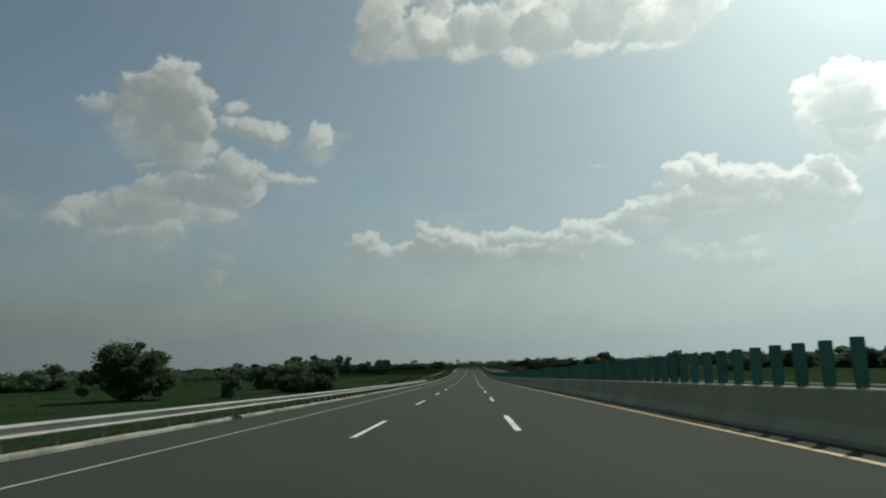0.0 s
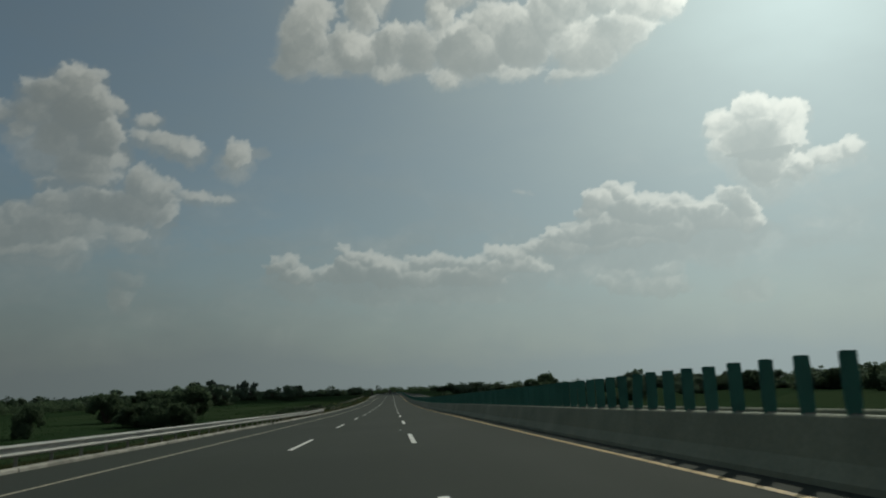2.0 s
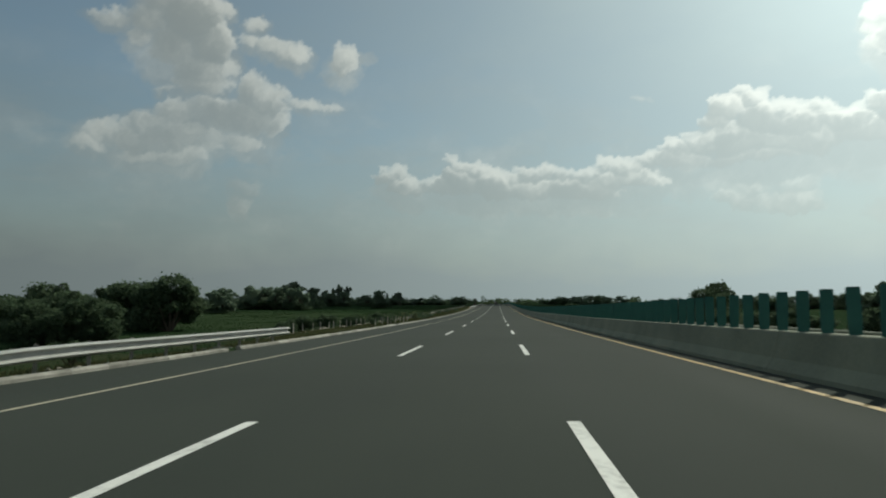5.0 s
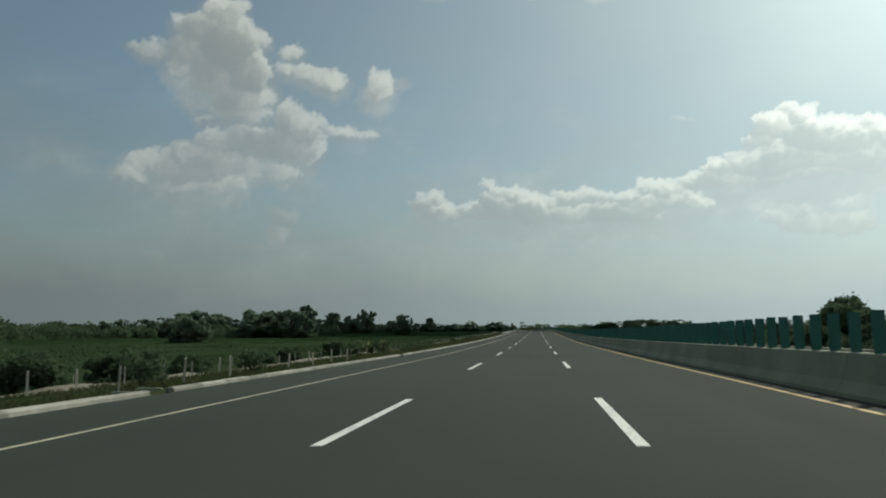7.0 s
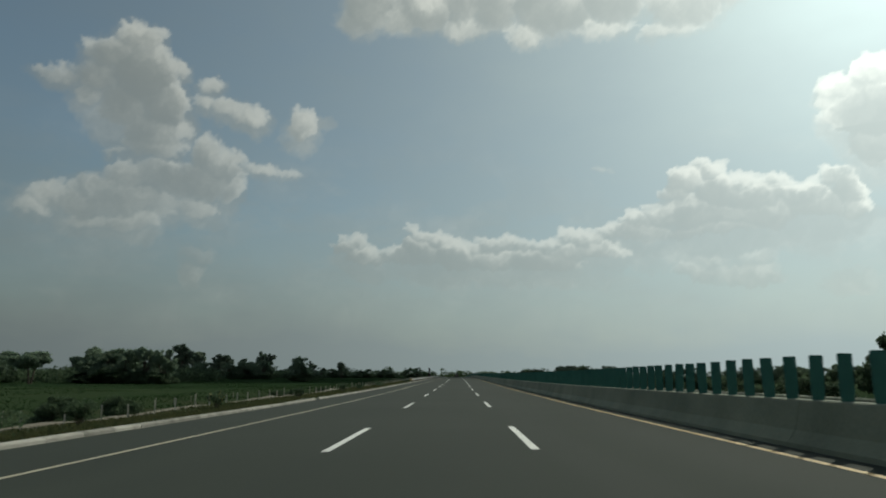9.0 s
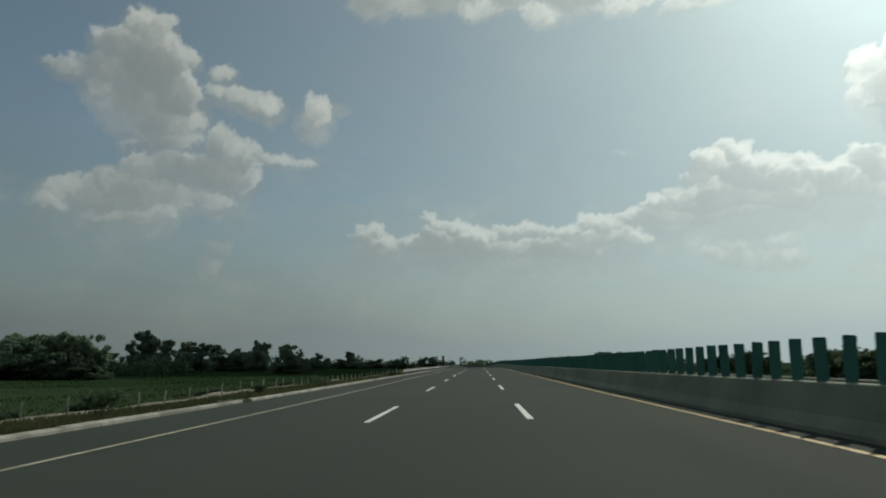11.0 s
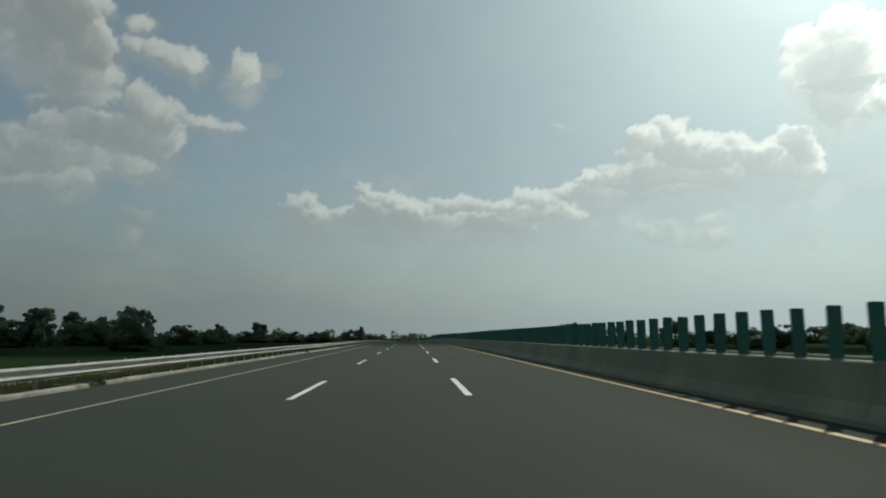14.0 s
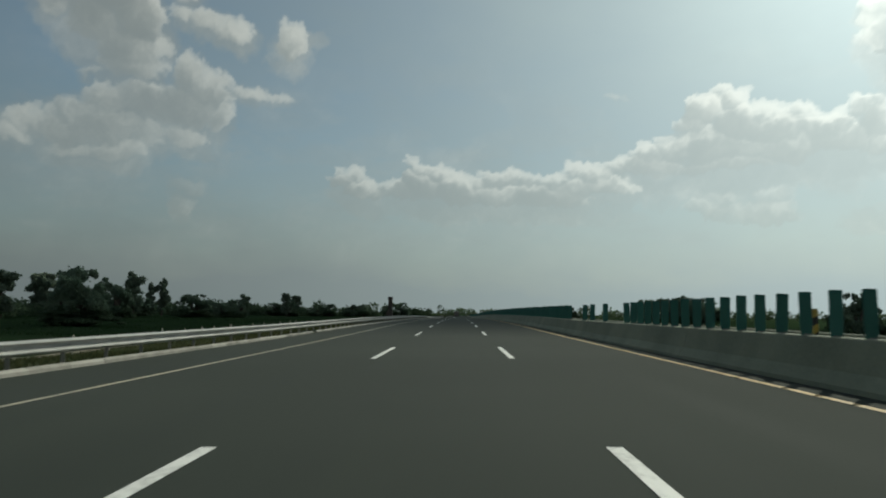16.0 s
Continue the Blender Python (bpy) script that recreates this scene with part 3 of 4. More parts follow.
def plant(kind, x, y, h, w, spin, variant, group):
    wide = {"broad": 9.0, "tall": 4.6, "flat": 9.6, "bush": 8.4}[kind]
    m = pose(x, y, ground_z(x, y) - 0.1, 0, 0, spin) @ Matrix.Diagonal((w / wide, w / wide, h / 10.0, 1))
    key = (kind, variant)
    if key not in PROTO:
        PROTO[key] = make_tree(kind, 31 + 7 * variant + len(kind))
        tagged(PROTO[key], LABELS[kind], "tree", group)
        PROTO[key].matrix_world = m
        return
    src = PROTO[key]
    ob = copy_thing(src, Matrix.Identity(4))
    ob.matrix_world = m


# x, y, height, width
FIRST_STAND = [(-80, 147, 14.6, 18.0), (-166, 260, 10.8, 12.0), (-168, 242, 8.6, 18.0), (-56, 150, 5.6, 4.4), (-46, 176, 5.6, 11.0), (-41, 172, 5.0, 8.0),
               (-149, 420, 8.4, 24.0), (-63, 210, 7.8, 13.0), (-53, 206, 7.8, 12.0), (-45, 201, 8.4, 9.5), (-89, 330, 8.8, 10.0), (-101, 420, 10.6, 16.0), (-112, 424, 11.4, 14.0)]
for i, (x, y, h, w) in enumerate(FIRST_STAND):
    tree("bush" if i in (0, 3, 4, 5, 7, 8, 9) else "broad", x, y, h, w, i * 47, i % 2)
MIDDLE_STAND = [(-151, 437, 10.8, 10.5), (-116, 394, 9.5, 11.5), (-154, 489, 10.4, 13.0), (-85, 406, 10.4, 8.5), (-91, 408, 11.0, 11.0), (-98, 410, 10.6, 11.0),
                (-105, 412, 10.2, 11.0), (-110, 415, 9.4, 9.0), (-65, 497, 10.5, 10.0), (-115, 600, 10.9, 20.0), (-126, 606, 9.5, 18.0)]
for i, (x, y, h, w) in enumerate(MIDDLE_STAND):
    tree("flat" if i in (0, 1, 2) else "broad", x, y, h, w, i * 61, i % 2)
TALL_TREES = [(-134, 691, 17.3, 6.5), (-138, 688, 15.0, 5.0), (-145, 577, 16.0, 9.0), (-121, 560, 13.1, 10.0), (-119, 630, 16.7, 6.5), (-87, 730, 12.8, 6.0),
              (-110, 485, 15.0, 9.0), (-118, 490, 12.1, 4.5), (-167, 654, 18.2, 11.0), (-172, 660, 16.0, 8.0), (-138, 620, 14.1, 12.0), (-130, 628, 13.0, 8.0), (-109, 610, 14.9, 7.0),
              (-108, 728, 11.2, 7.0), (-100, 808, 13.5, 7.5), (-241, 520, 8.2, 6.0), (-231, 520, 9.0, 6.0)]
for i, (x, y, h, w) in enumerate(TALL_TREES):
    tree("tall", x, y, h, w, i * 83, i % 3)
LAST_STAND = [(-38, 800, 9.1, 16.0), (-146, 560, 10.0, 16.0), (-151, 520, 8.5, 11.0), (-152, 540, 8.7, 13.0), (-128, 560, 9.4, 14.0), (-150, 660, 11.0, 16.0), (-125, 640, 10.5, 16.0),
              (-100, 640, 9.0, 14.0), (-92, 660, 7.6, 13.0), (-110, 700, 8.0, 16.0), (-92, 740, 8.0, 16.0), (-76, 770, 7.5, 14.0), (-60, 790, 7.8, 14.0)]
for i, (x, y, h, w) in enumerate(LAST_STAND):
    tree("broad", x, y, h, w, i * 29, i % 2)
RIGHT_TREES = [(59, 298, 10.6, 10.0), (74, 240, 9.3, 8.5), (116, 300, 6.6, 12.0), (154, 350, 7.0, 15.0), (236, 420, 10.8, 16.0), (252, 400, 11.5, 10.0),
               (51, 278, 8.2, 11.0), (74, 640, 9.4, 18.0), (90, 646, 9.0, 18.0), (66, 842, 9.5, 24.0), (109, 480, 6.8, 14.0), (131, 500, 8.0, 15.0), (118, 420, 6.2, 10.0),
               (58, 480, 7.0, 6.0), (100, 520, 6.9, 16.0), (102, 560, 6.6, 12.0), (47, 520, 7.4, 9.0), (54, 560, 7.9, 10.0), (72, 600, 8.4, 11.0)]
for i, (x, y, h, w) in enumerate(RIGHT_TREES):
    tree("broad" if i % 3 else "bush", x, y, h, w, i * 53, i % 2, "trees beyond the far carriageway")
belt = random.Random(52)
for i in range(46):
    by = 70 + 13.5 * i + belt.uniform(-4, 4)
    tree("bush" if i % 3 == 1 else "broad", 128 + 0.12 * by + belt.uniform(-14, 14), by, belt.uniform(7.6, 10.2), belt.uniform(13.0, 19.0), i * 67, i % 2, "trees beyond the far carriageway")
YOUNG_TREES = [(-19.5, 172, 2.3, 2.6), (-20.5, 181, 3.0, 3.4), (-19.0, 186, 2.6, 3.6), (-21.5, 197, 2.4, 2.8), (-19.8, 204, 2.6, 2.8), (-20.6, 213, 2.3, 2.4), (-19.6, 222, 2.8, 3.0),
               (-20.2, 231, 2.2, 2.4), (-19.4, 239, 2.4, 2.6), (-20.8, 248, 2.0, 2.2), (-19.7, 283, 1.7, 2.2), (-20.1, 291, 1.6, 2.0), (-19.2, 306, 1.5, 2.0), (-20.0, 330, 1.6, 2.0), (-19.8, 345, 1.5, 2.2)]
for i, (x, y, h, w) in enumerate(YOUNG_TREES):
    tree("bush", x, y, h, w, i * 71, i % 2, "young trees along the fence")

hedge = random.Random(23)
for y0, y1 in ((108.0, 312.0),):
    y = y0
    while y < y1:
        tree("bush", hedge.uniform(21.2, 24.5), y, hedge.uniform(1.9, 3.2), hedge.uniform(2.6, 4.4), hedge.uniform(0, 360), int(y) % 2, "bushes beside the far carriageway")
        y += hedge.uniform(2.2, 3.8)


def build_shrubs():
    rng = np.random.default_rng(77)
    spots = [(-11.4, 174.5, 1.1, 1.3, 0), (-10.9, 181.8, 1.0, 1.2, 0), (-12.2, 204.0, 1.3, 1.5, 1), (-11.0, 207.5, 1.2, 1.2, 1), (-10.8, 214.5, 1.0, 1.9, 0), (-10.2, 219.0, 0.9, 1.8, 0), (-12.6, 228.0, 0.9, 1.3, 0),
             (-11.4, 276.5, 0.9, 1.5, 0), (-10.9, 305.0, 0.8, 1.6, 0), (-12.4, 296.0, 0.6, 1.0, 0), (-11.8, 258.0, 0.8, 1.2, 0), (-12.9, 243.0, 0.9, 1.2, 1), (-9.5, 338.0, 0.5, 0.9, 0), (-9.9, 116.5, 0.7, 1.0, 0), (-10.4, 124.0, 0.8, 1.2, 0)]
    for x, y, h, w, bloom in spots:
        ob = new("shrub")
        tagged(ob, "straggly roadside shrub with yellow blossom" if bloom else "low straggly roadside shrub growing in rough grass", "shrub", "roadside shrubs")
        bm = bmesh.new()
        lobes = []
        for i in range(8):
            a, q = i * 2.4, rng.uniform(0.1, 0.75) * w * 0.6
            c = (q * math.cos(a), q * math.sin(a), rng.uniform(0.3, 0.85) * h)
            lobes.append((c, (0.24 * w, 0.24 * w, 0.22 * h)))
            tube(bm, (0, 0, -0.1), c, 0.022, 0.008, 4)
        part("stem", bm, BARK, ob)
        v, f = leaves(rng, lobes, 900, 0.055)
        mesh_part("foliage", v, f, LEAF_SCRUB, ob)
        if bloom:
            v, f = leaves(rng, [(c, (r[0], r[1], r[2] * 1.1)) for c, r in lobes], 70, 0.06)
            mesh_part("blossom", v, f, BLOOM, ob)
        ob.location = (x, y, ground_z(x, y))


build_shrubs()


def build_rubble():
    rng = random.Random(41)
    for i in range(9):
        bm = bmesh.new()
        r = rng.uniform(0.035, 0.085)
        bmesh.ops.create_icosphere(bm, subdivisions=2, radius=r)
        for v in bm.verts:
            v.co *= 0.85 + 0.35 * noise.noise(v.co * 7.0 + Vector((i, 0, 0)))
            v.co.z *= 0.65
        x, y = -9.1 - rng.uniform(0.0, 0.9), 117.5 + rng.uniform(0.0, 7.0)
        ob = part("stone", bm, POST_CONCRETE)
        ob.location = (x, y, ground_z(x, y) + 0.015)
        tagged(ob, "pale lump of broken concrete lying behind the guardrail", "stone", "rubble behind the guardrail")


build_rubble()


def tufts(name, rng, xy, h, spread, mat, label, category):
    """Upright blades, three to a tuft, as one mesh."""
    n = len(xy)
    z = np.array([ground_z(x, y) for x, y in xy])
    verts, faces = [], []
    for k in range(3):
        a = rng.uniform(0, math.tau, n)
        hh = h * rng.uniform(0.5, 1.3, n)
        w = spread * rng.uniform(0.5, 1.0, n)
        dx, dy = np.cos(a), np.sin(a)
        lean = rng.uniform(-0.5, 0.5, (n, 2)) * hh[:, None]
        p0 = np.stack([xy[:, 0] - dx * w, xy[:, 1] - dy * w, z - 0.04], 1)
        p1 = np.stack([xy[:, 0] + dx * w, xy[:, 1] + dy * w, z - 0.04], 1)
        p2 = np.stack([xy[:, 0] + lean[:, 0], xy[:, 1] + lean[:, 1], z + hh], 1)
        verts.append(np.stack([p0, p1, p2], 1).reshape(-1, 3))
    verts = np.concatenate(verts)
    faces = np.arange(len(verts)).reshape(-1, 3)
    ob = mesh_part(name, verts, faces, mat)
    tagged(ob, label, category, "", "stuff")


def build_grass():
    rng = np.random.default_rng(5)
    n = 80000
    x = -8.6 - rng.gamma(1.6, 2.6, n)
    y = rng.uniform(-20, 470, n)
    tufts("roadside_grass", rng, np.stack([x, y], 1)[x > -24], 0.12, 0.03, GRASS, "rough green and straw coloured roadside grass", "grass")
    n = 90000
    x = -22 - 150 * rng.uniform(0, 1, n) ** 1.6
    y = rng.uniform(0, 640, n)
    keep = np.array([noise.noise((a * 0.03, b * 0.012, 2.0)) > -0.42 for a, b in zip(x, y)])
    tufts("field_crop", rng, np.stack([x, y], 1)[keep], 0.13, 0.1, CROP, "dense green crop growing in the fields", "crop")


build_grass()


def build_far_woods():
    """The belts of trees along the horizon, out of leaf clumps."""
    rng = np.random.default_rng(19)
    for name, x0, x1, y0, y1, n in (("far_woods", -620, -150, 560, 900, 120), ("far_woods", -560, -40, 880, 1150, 130), ("far_woods", 60, 640, 620, 1100, 150),
                                    ("far_woods", -640, -260, 240, 560, 70), ("far_woods", 200, 640, 300, 620, 70), ("far_woods", -60, 120, 1150, 1400, 50)):
        lobes = []
        for i in range(n):
            u = i / (n - 1)
            x = x0 + (x1 - x0) * u + rng.uniform(-12, 12)
            y = (y0 + (y1 - y0) * (u if x0 < 0 else 1 - u)) + rng.uniform(-25, 25)
            h = rng.uniform(5.0, 8.5) + (rng.uniform(2, 6) if rng.uniform() < 0.16 else 0.0)
            w = rng.uniform(4.0, 8.0)
            lobes.append(((x, y, FIELD_Z + h * 0.5), (w, w, h * 0.5)))
        v, f = leaves(rng, lobes, n * 90, 1.1)
        ob = mesh_part(name, v, f, LEAF_SCRUB)
        tagged(ob, "distant belt of dark trees along the horizon", "woods", "", "stuff")
    for x0, y0, x1, y1 in ((-270, 600, -45, 830), (-310, 420, -120, 640), (-270, 250, -95, 480)):
        lobes = []
        for i in range(110):
            u = (i + rng.uniform(0, 1)) / 110
            h, w = rng.uniform(2.6, 5.4), rng.uniform(2.0, 4.2)
            lobes.append(((x0 + (x1 - x0) * u, y0 + (y1 - y0) * u + rng.uniform(-9, 9), FIELD_Z + h * 0.5), (w, w, h * 0.55)))
        v, f = leaves(rng, lobes, 16000, 0.5)
        tagged(mesh_part("scrub_belt", v, f, LEAF_SCRUB), "low belt of dense dark scrub edging the fields", "scrub", "", "stuff")


build_far_woods()


# ---- far things on and beside the road ----
def build_truck():
    y, x = 760.0, -1.0
    t = tagged(new("truck"), "dark loaded lorry far ahead on the carriageway", "truck")
    t.location = (x, y, road_z(y, x))
    bm = bmesh.new()
    box(bm, -1.2, 0.0, 1.0, 1.2, 6.2, 3.3, 0.06)
    part("cargo_body", bm, TRUCK_PAINT, t)
    bm = bmesh.new()
    box(bm, -1.15, 6.4, 0.8, 1.15, 8.4, 2.8, 0.15)
    part("cab", bm, TRUCK_PAINT, t)
    bm = bmesh.new()
    box(bm, -1.0, 0.1, 0.75, 1.0, 8.2, 1.0, 0.02)
    part("chassis", bm, DARK, t)
    for wy in (1.2, 2.5, 7.2):
        for wx in (-0.95, 0.95):
            bm = bmesh.new()
            tube(bm, (wx - 0.16, wy, 0.5), (wx + 0.16, wy, 0.5), 0.5, 0.5, 14)
            part("wheel", bm, DARK, t)


def build_pillar():
    y, x = 501.5, -11.8
    t = tagged(new("roadside_pillar"), "tall dark brick pillar behind the guardrail", "pillar")
    t.location = (x, y, ground_z(x, y))
    bm = bmesh.new()
    box(bm, -0.34, -0.34, -0.2, 0.34, 0.34, 4.0, 0.03)
    part("shaft", bm, BRICK_RED, t)
    bm = bmesh.new()
    box(bm, -0.42, -0.42, 3.6, 0.40, 0.40, 4.12, 0.03)
    part("cap", bm, BRICK_RED, t)
    bm = bmesh.new()
    box(bm, -0.62, -0.45, -0.2, 0.45, 0.45, 1.7, 0.04)
    part("plinth", bm, BRICK_RED, t)


def build_stud():
    """A raised reflective stud between two dashes of the lane line."""
    x, y = 1.52, 63.7
    t = tagged(new("road_stud"), "small white reflective stud fixed on the asphalt", "road stud")
    t.location = (x, y, road_z(y, x))
    bm = bmesh.new()
    box(bm, -0.06, -0.06, -0.004, 0.06, 0.06, 0.022, 0.008)
    part("housing", bm, WHITE_PAINT, t)
    bm = bmesh.new()
    box(bm, -0.045, -0.066, 0.004, 0.045, -0.058, 0.018, 0.002)
    part("reflector", bm, WHITE_PAINT, t, "pale reflector face")


build_truck()
build_pillar()
build_stud()

# ---- clouds: heaps by azimuth, elevation, half width and half height in degrees, as seen from the middle of the road ----
LEFT_UP = [
    (-26.2, 24.2, 1.9, 1.4), (-27.6, 23.0, 2.2, 1.5), (-28.9, 21.3, 2.0, 1.1), (-25.6, 22.0, 2.5, 2.0), (-23.0, 22.9, 0.9, 0.7), (-26.8, 19.7, 2.3, 1.6),
    (-29.6, 20.0, 1.3, 0.7), (-23.7, 20.2, 1.9, 1.8), (-24.6, 18.2, 2.2, 1.6), (-20.4, 22.1, 1.1, 0.6), (-18.9, 20.5, 1.6, 0.8), (-17.2, 20.0, 1.4, 0.9),
    (-20.5, 20.6, 1.3, 0.6), (-13.2, 19.8, 1.3, 1.2), (-31.3, 21.0, 1.5, 0.6), (-32.4, 21.0, 1.1, 0.4),
]
LEFT_LOW = [
    (-24.6, 17.1, 2.2, 1.2),
    (-20.5, 17.0, 1.4, 1.4), (-19.5, 15.9, 1.6, 1.4), (-20.8, 14.9, 2.5, 1.6), (-23.3, 14.7, 2.9, 1.4), (-18.6, 14.1, 1.1, 1.2), (-26.0, 14.4, 2.3, 1.1),
    (-27.8, 13.8, 2.0, 0.9), (-26.1, 12.9, 3.9, 1.3), (-29.0, 12.4, 2.2, 1.1), (-16.6, 15.9, 2.0, 0.5), (-14.4, 16.0, 1.4, 0.4), (-21.0, 12.6, 1.6, 0.9),
    (-25.9, 11.4, 2.3, 0.9), (-28.5, 11.2, 1.8, 0.7), (-27.2, 16.1, 0.9, 0.4), (-31.1, 12.6, 2.1, 0.8), (-32.3, 11.7, 1.3, 0.6),
]
TOP_WEST = [
    (-7.7, 30.0, 2.3, 3.0), (-6.9, 32.3, 2.2, 1.2), (-8.7, 28.0, 1.6, 1.2), (-5.0, 28.4, 2.2, 1.5), (-2.2, 32.7, 1.6, 2.0), (-0.7, 34.7, 1.6, 2.2),
    (0.2, 36.4, 1.5, 1.9), (-3.3, 29.2, 2.8, 2.0), (0.5, 29.7, 2.2, 2.0), (3.3, 29.2, 2.5, 2.0), (5.5, 32.6, 1.2, 2.5), (7.1, 34.5, 2.3, 1.7),
    (5.9, 26.8, 1.9, 1.1), (1.0, 27.7, 3.3, 0.9), (1.8, 39.3, 2.4, 1.9),
]
TOP_EAST = [
    (8.3, 28.9, 3.3, 2.5), (10.8, 31.3, 2.8, 1.7), (10.6, 34.8, 2.3, 1.4), (13.3, 29.5, 3.2, 2.5), (15.7, 30.7, 2.1, 2.4), (18.2, 32.4, 3.2, 1.9),
    (21.0, 32.9, 3.1, 1.9), (19.1, 28.3, 3.1, 2.2), (22.4, 29.2, 2.5, 1.9), (24.9, 31.2, 2.9, 1.9), (26.9, 30.8, 1.2, 1.4), (17.7, 26.2, 2.5, 0.7),
    (11.9, 26.8, 3.2, 0.7), (23.3, 35.9, 4.1, 2.2), (28.5, 35.2, 2.9, 1.8),
]
RIGHT = [
    (31.6, 20.5, 1.6, 1.2), (33.8, 19.8, 1.6, 1.1), (29.5, 20.1, 1.5, 0.9), (28.8, 19.1, 0.9, 0.7), (31.9, 18.3, 2.8, 2.0), (29.7, 18.3, 1.7, 1.1),
    (31.6, 16.2, 1.8, 1.4), (31.5, 15.1, 1.2, 0.7), (34.6, 18.2, 0.7, 1.3), (34.5, 15.7, 1.1, 0.8), (36.2, 16.0, 1.3, 0.7), (37.8, 16.3, 1.1, 0.6),
    (33.6, 15.2, 1.1, 0.6),
]
CREST = [
    (19.3, 15.9, 1.0, 0.5), (20.0, 15.3, 1.2, 0.7), (18.2, 14.8, 1.4, 1.0), (20.7, 14.0, 1.8, 1.2), (17.4, 13.9, 1.2, 0.7), (22.6, 14.3, 1.6, 0.7),
    (23.3, 13.2, 2.0, 1.2), (24.9, 14.2, 1.1, 0.6), (26.0, 13.1, 2.1, 1.0), (28.3, 14.0, 1.0, 0.7), (29.2, 14.1, 0.8, 0.6), (29.4, 13.1, 1.2, 1.1),
    (27.1, 12.2, 2.5, 0.9), (29.6, 11.9, 1.0, 0.8), (23.5, 12.0, 3.4, 1.0), (19.5, 12.4, 2.7, 1.2), (16.7, 12.4, 2.1, 0.8), (14.5, 12.1, 1.4, 0.7),
    (14.6, 11.4, 2.8, 0.7), (12.7, 11.3, 1.9, 0.6), (20.2, 11.1, 3.6, 0.7),
]
BODY = [
    (-3.8, 11.5, 1.0, 0.5), (-2.6, 11.2, 1.4, 0.7), (-1.2, 10.9, 1.4, 0.8), (0.0, 10.4, 1.1, 0.7), (-3.1, 10.0, 1.9, 1.2), (-0.5, 9.7, 1.9, 1.4),
    (1.5, 10.2, 1.2, 0.6), (3.4, 10.6, 1.7, 0.7), (5.4, 10.5, 1.4, 0.6), (7.3, 10.4, 1.7, 0.7), (9.5, 11.0, 1.4, 0.6), (10.5, 10.7, 1.4, 0.7),
    (8.7, 9.8, 2.4, 0.7), (2.9, 9.2, 2.9, 0.9), (6.3, 9.3, 3.4, 0.9), (11.2, 9.9, 1.9, 0.8), (-4.3, 9.4, 1.9, 0.9), (-8.5, 10.8, 1.2, 0.6),
    (-9.5, 10.3, 1.2, 0.7), (-7.6, 9.6, 1.6, 0.9), (-6.7, 9.1, 1.2, 0.7), (-9.9, 11.0, 0.7, 0.4),
]
FAINT = [
    (4.0, 8.8, 9.0, 1.8), (17.0, 10.0, 8.0, 2.0), (26.0, 10.6, 6.0, 1.8),
    (19.9, 8.4, 1.3, 0.6), (19.0, 7.8, 1.8, 0.9), (23.1, 8.8, 1.5, 0.6), (22.6, 7.7, 2.2, 1.0), (-20.9, 8.8, 1.0, 0.6), (-21.2, 7.3, 1.0, 1.3),
    (0.4, 7.8, 5.8, 0.8), (9.1, 7.5, 5.7, 0.8), (33.8, 11.3, 0.9, 0.4), (34.0, 9.9, 1.8, 0.4), (11.8, 16.0, 0.7, 0.2), (-19.2, 11.3, 3.0, 0.6),
    (-11.6, 20.0, 1.7, 0.7), (-26.5, 10.1, 3.0, 0.7), (29.2, 6.6, 2.4, 1.3),
]

LOW = [
    (19.9, 8.4, 1.3, 0.6), (19.0, 7.8, 1.8, 0.8), (23.1, 8.8, 1.5, 0.6), (22.6, 7.7, 2.1, 0.9), (21.0, 7.6, 1.4, 0.8), (-20.9, 8.8, 1.0, 0.6),
    (-21.2, 7.5, 0.8, 0.9), (11.6, 16.0, 0.8, 0.3), (12.5, 16.0, 0.5, 0.2),
]


def lattice(x, y, seed):
    """Smooth value noise from 0 to 1."""
    table = np.random.default_rng(seed).random((256, 256))
    i, j = np.floor(x).astype(int), np.floor(y).astype(int)
    u, v = x - i, y - j
    u, v = u * u * (3 - 2 * u), v * v * (3 - 2 * v)
    a, b, c, d = table[i & 255, j & 255], table[(i + 1) & 255, j & 255], table[i & 255, (j + 1) & 255], table[(i + 1) & 255, (j + 1) & 255]
    return (a * (1 - u) + b * u) * (1 - v) + (c * (1 - u) + d * u) * v


def fractal(x, y, scale, octaves, seed, gain=0.5):
    total, weight, amp = 0.0, 0.0, 1.0
    for o in range(octaves):
        total = total + amp * lattice(x * scale + 17.3 * o, y * scale + 5.1 * o, seed + o)
        weight += amp
        amp *= gain
        scale *= 2.03
    return total / weight


def heaped(lobes, rng, counts=(9, 5)):
    """Lobes with smaller and smaller knobs grown round their upper rims, as cumulus has."""
    out, level = list(lobes), list(lobes)
    for n in counts:
        grown = []
        for az, el, a, b in level:
            for i in range(n):
                t = rng.normal(1.2, 1.1)
                q, r = rng.uniform(0.65, 0.95), rng.uniform(0.28, 0.48)
                grown.append((az + a * q * math.cos(t), el + b * q * math.sin(t), max(a, b) * r * 0.5 + a * r * 0.5, b * r))
        out += grown
        level = grown
    return out


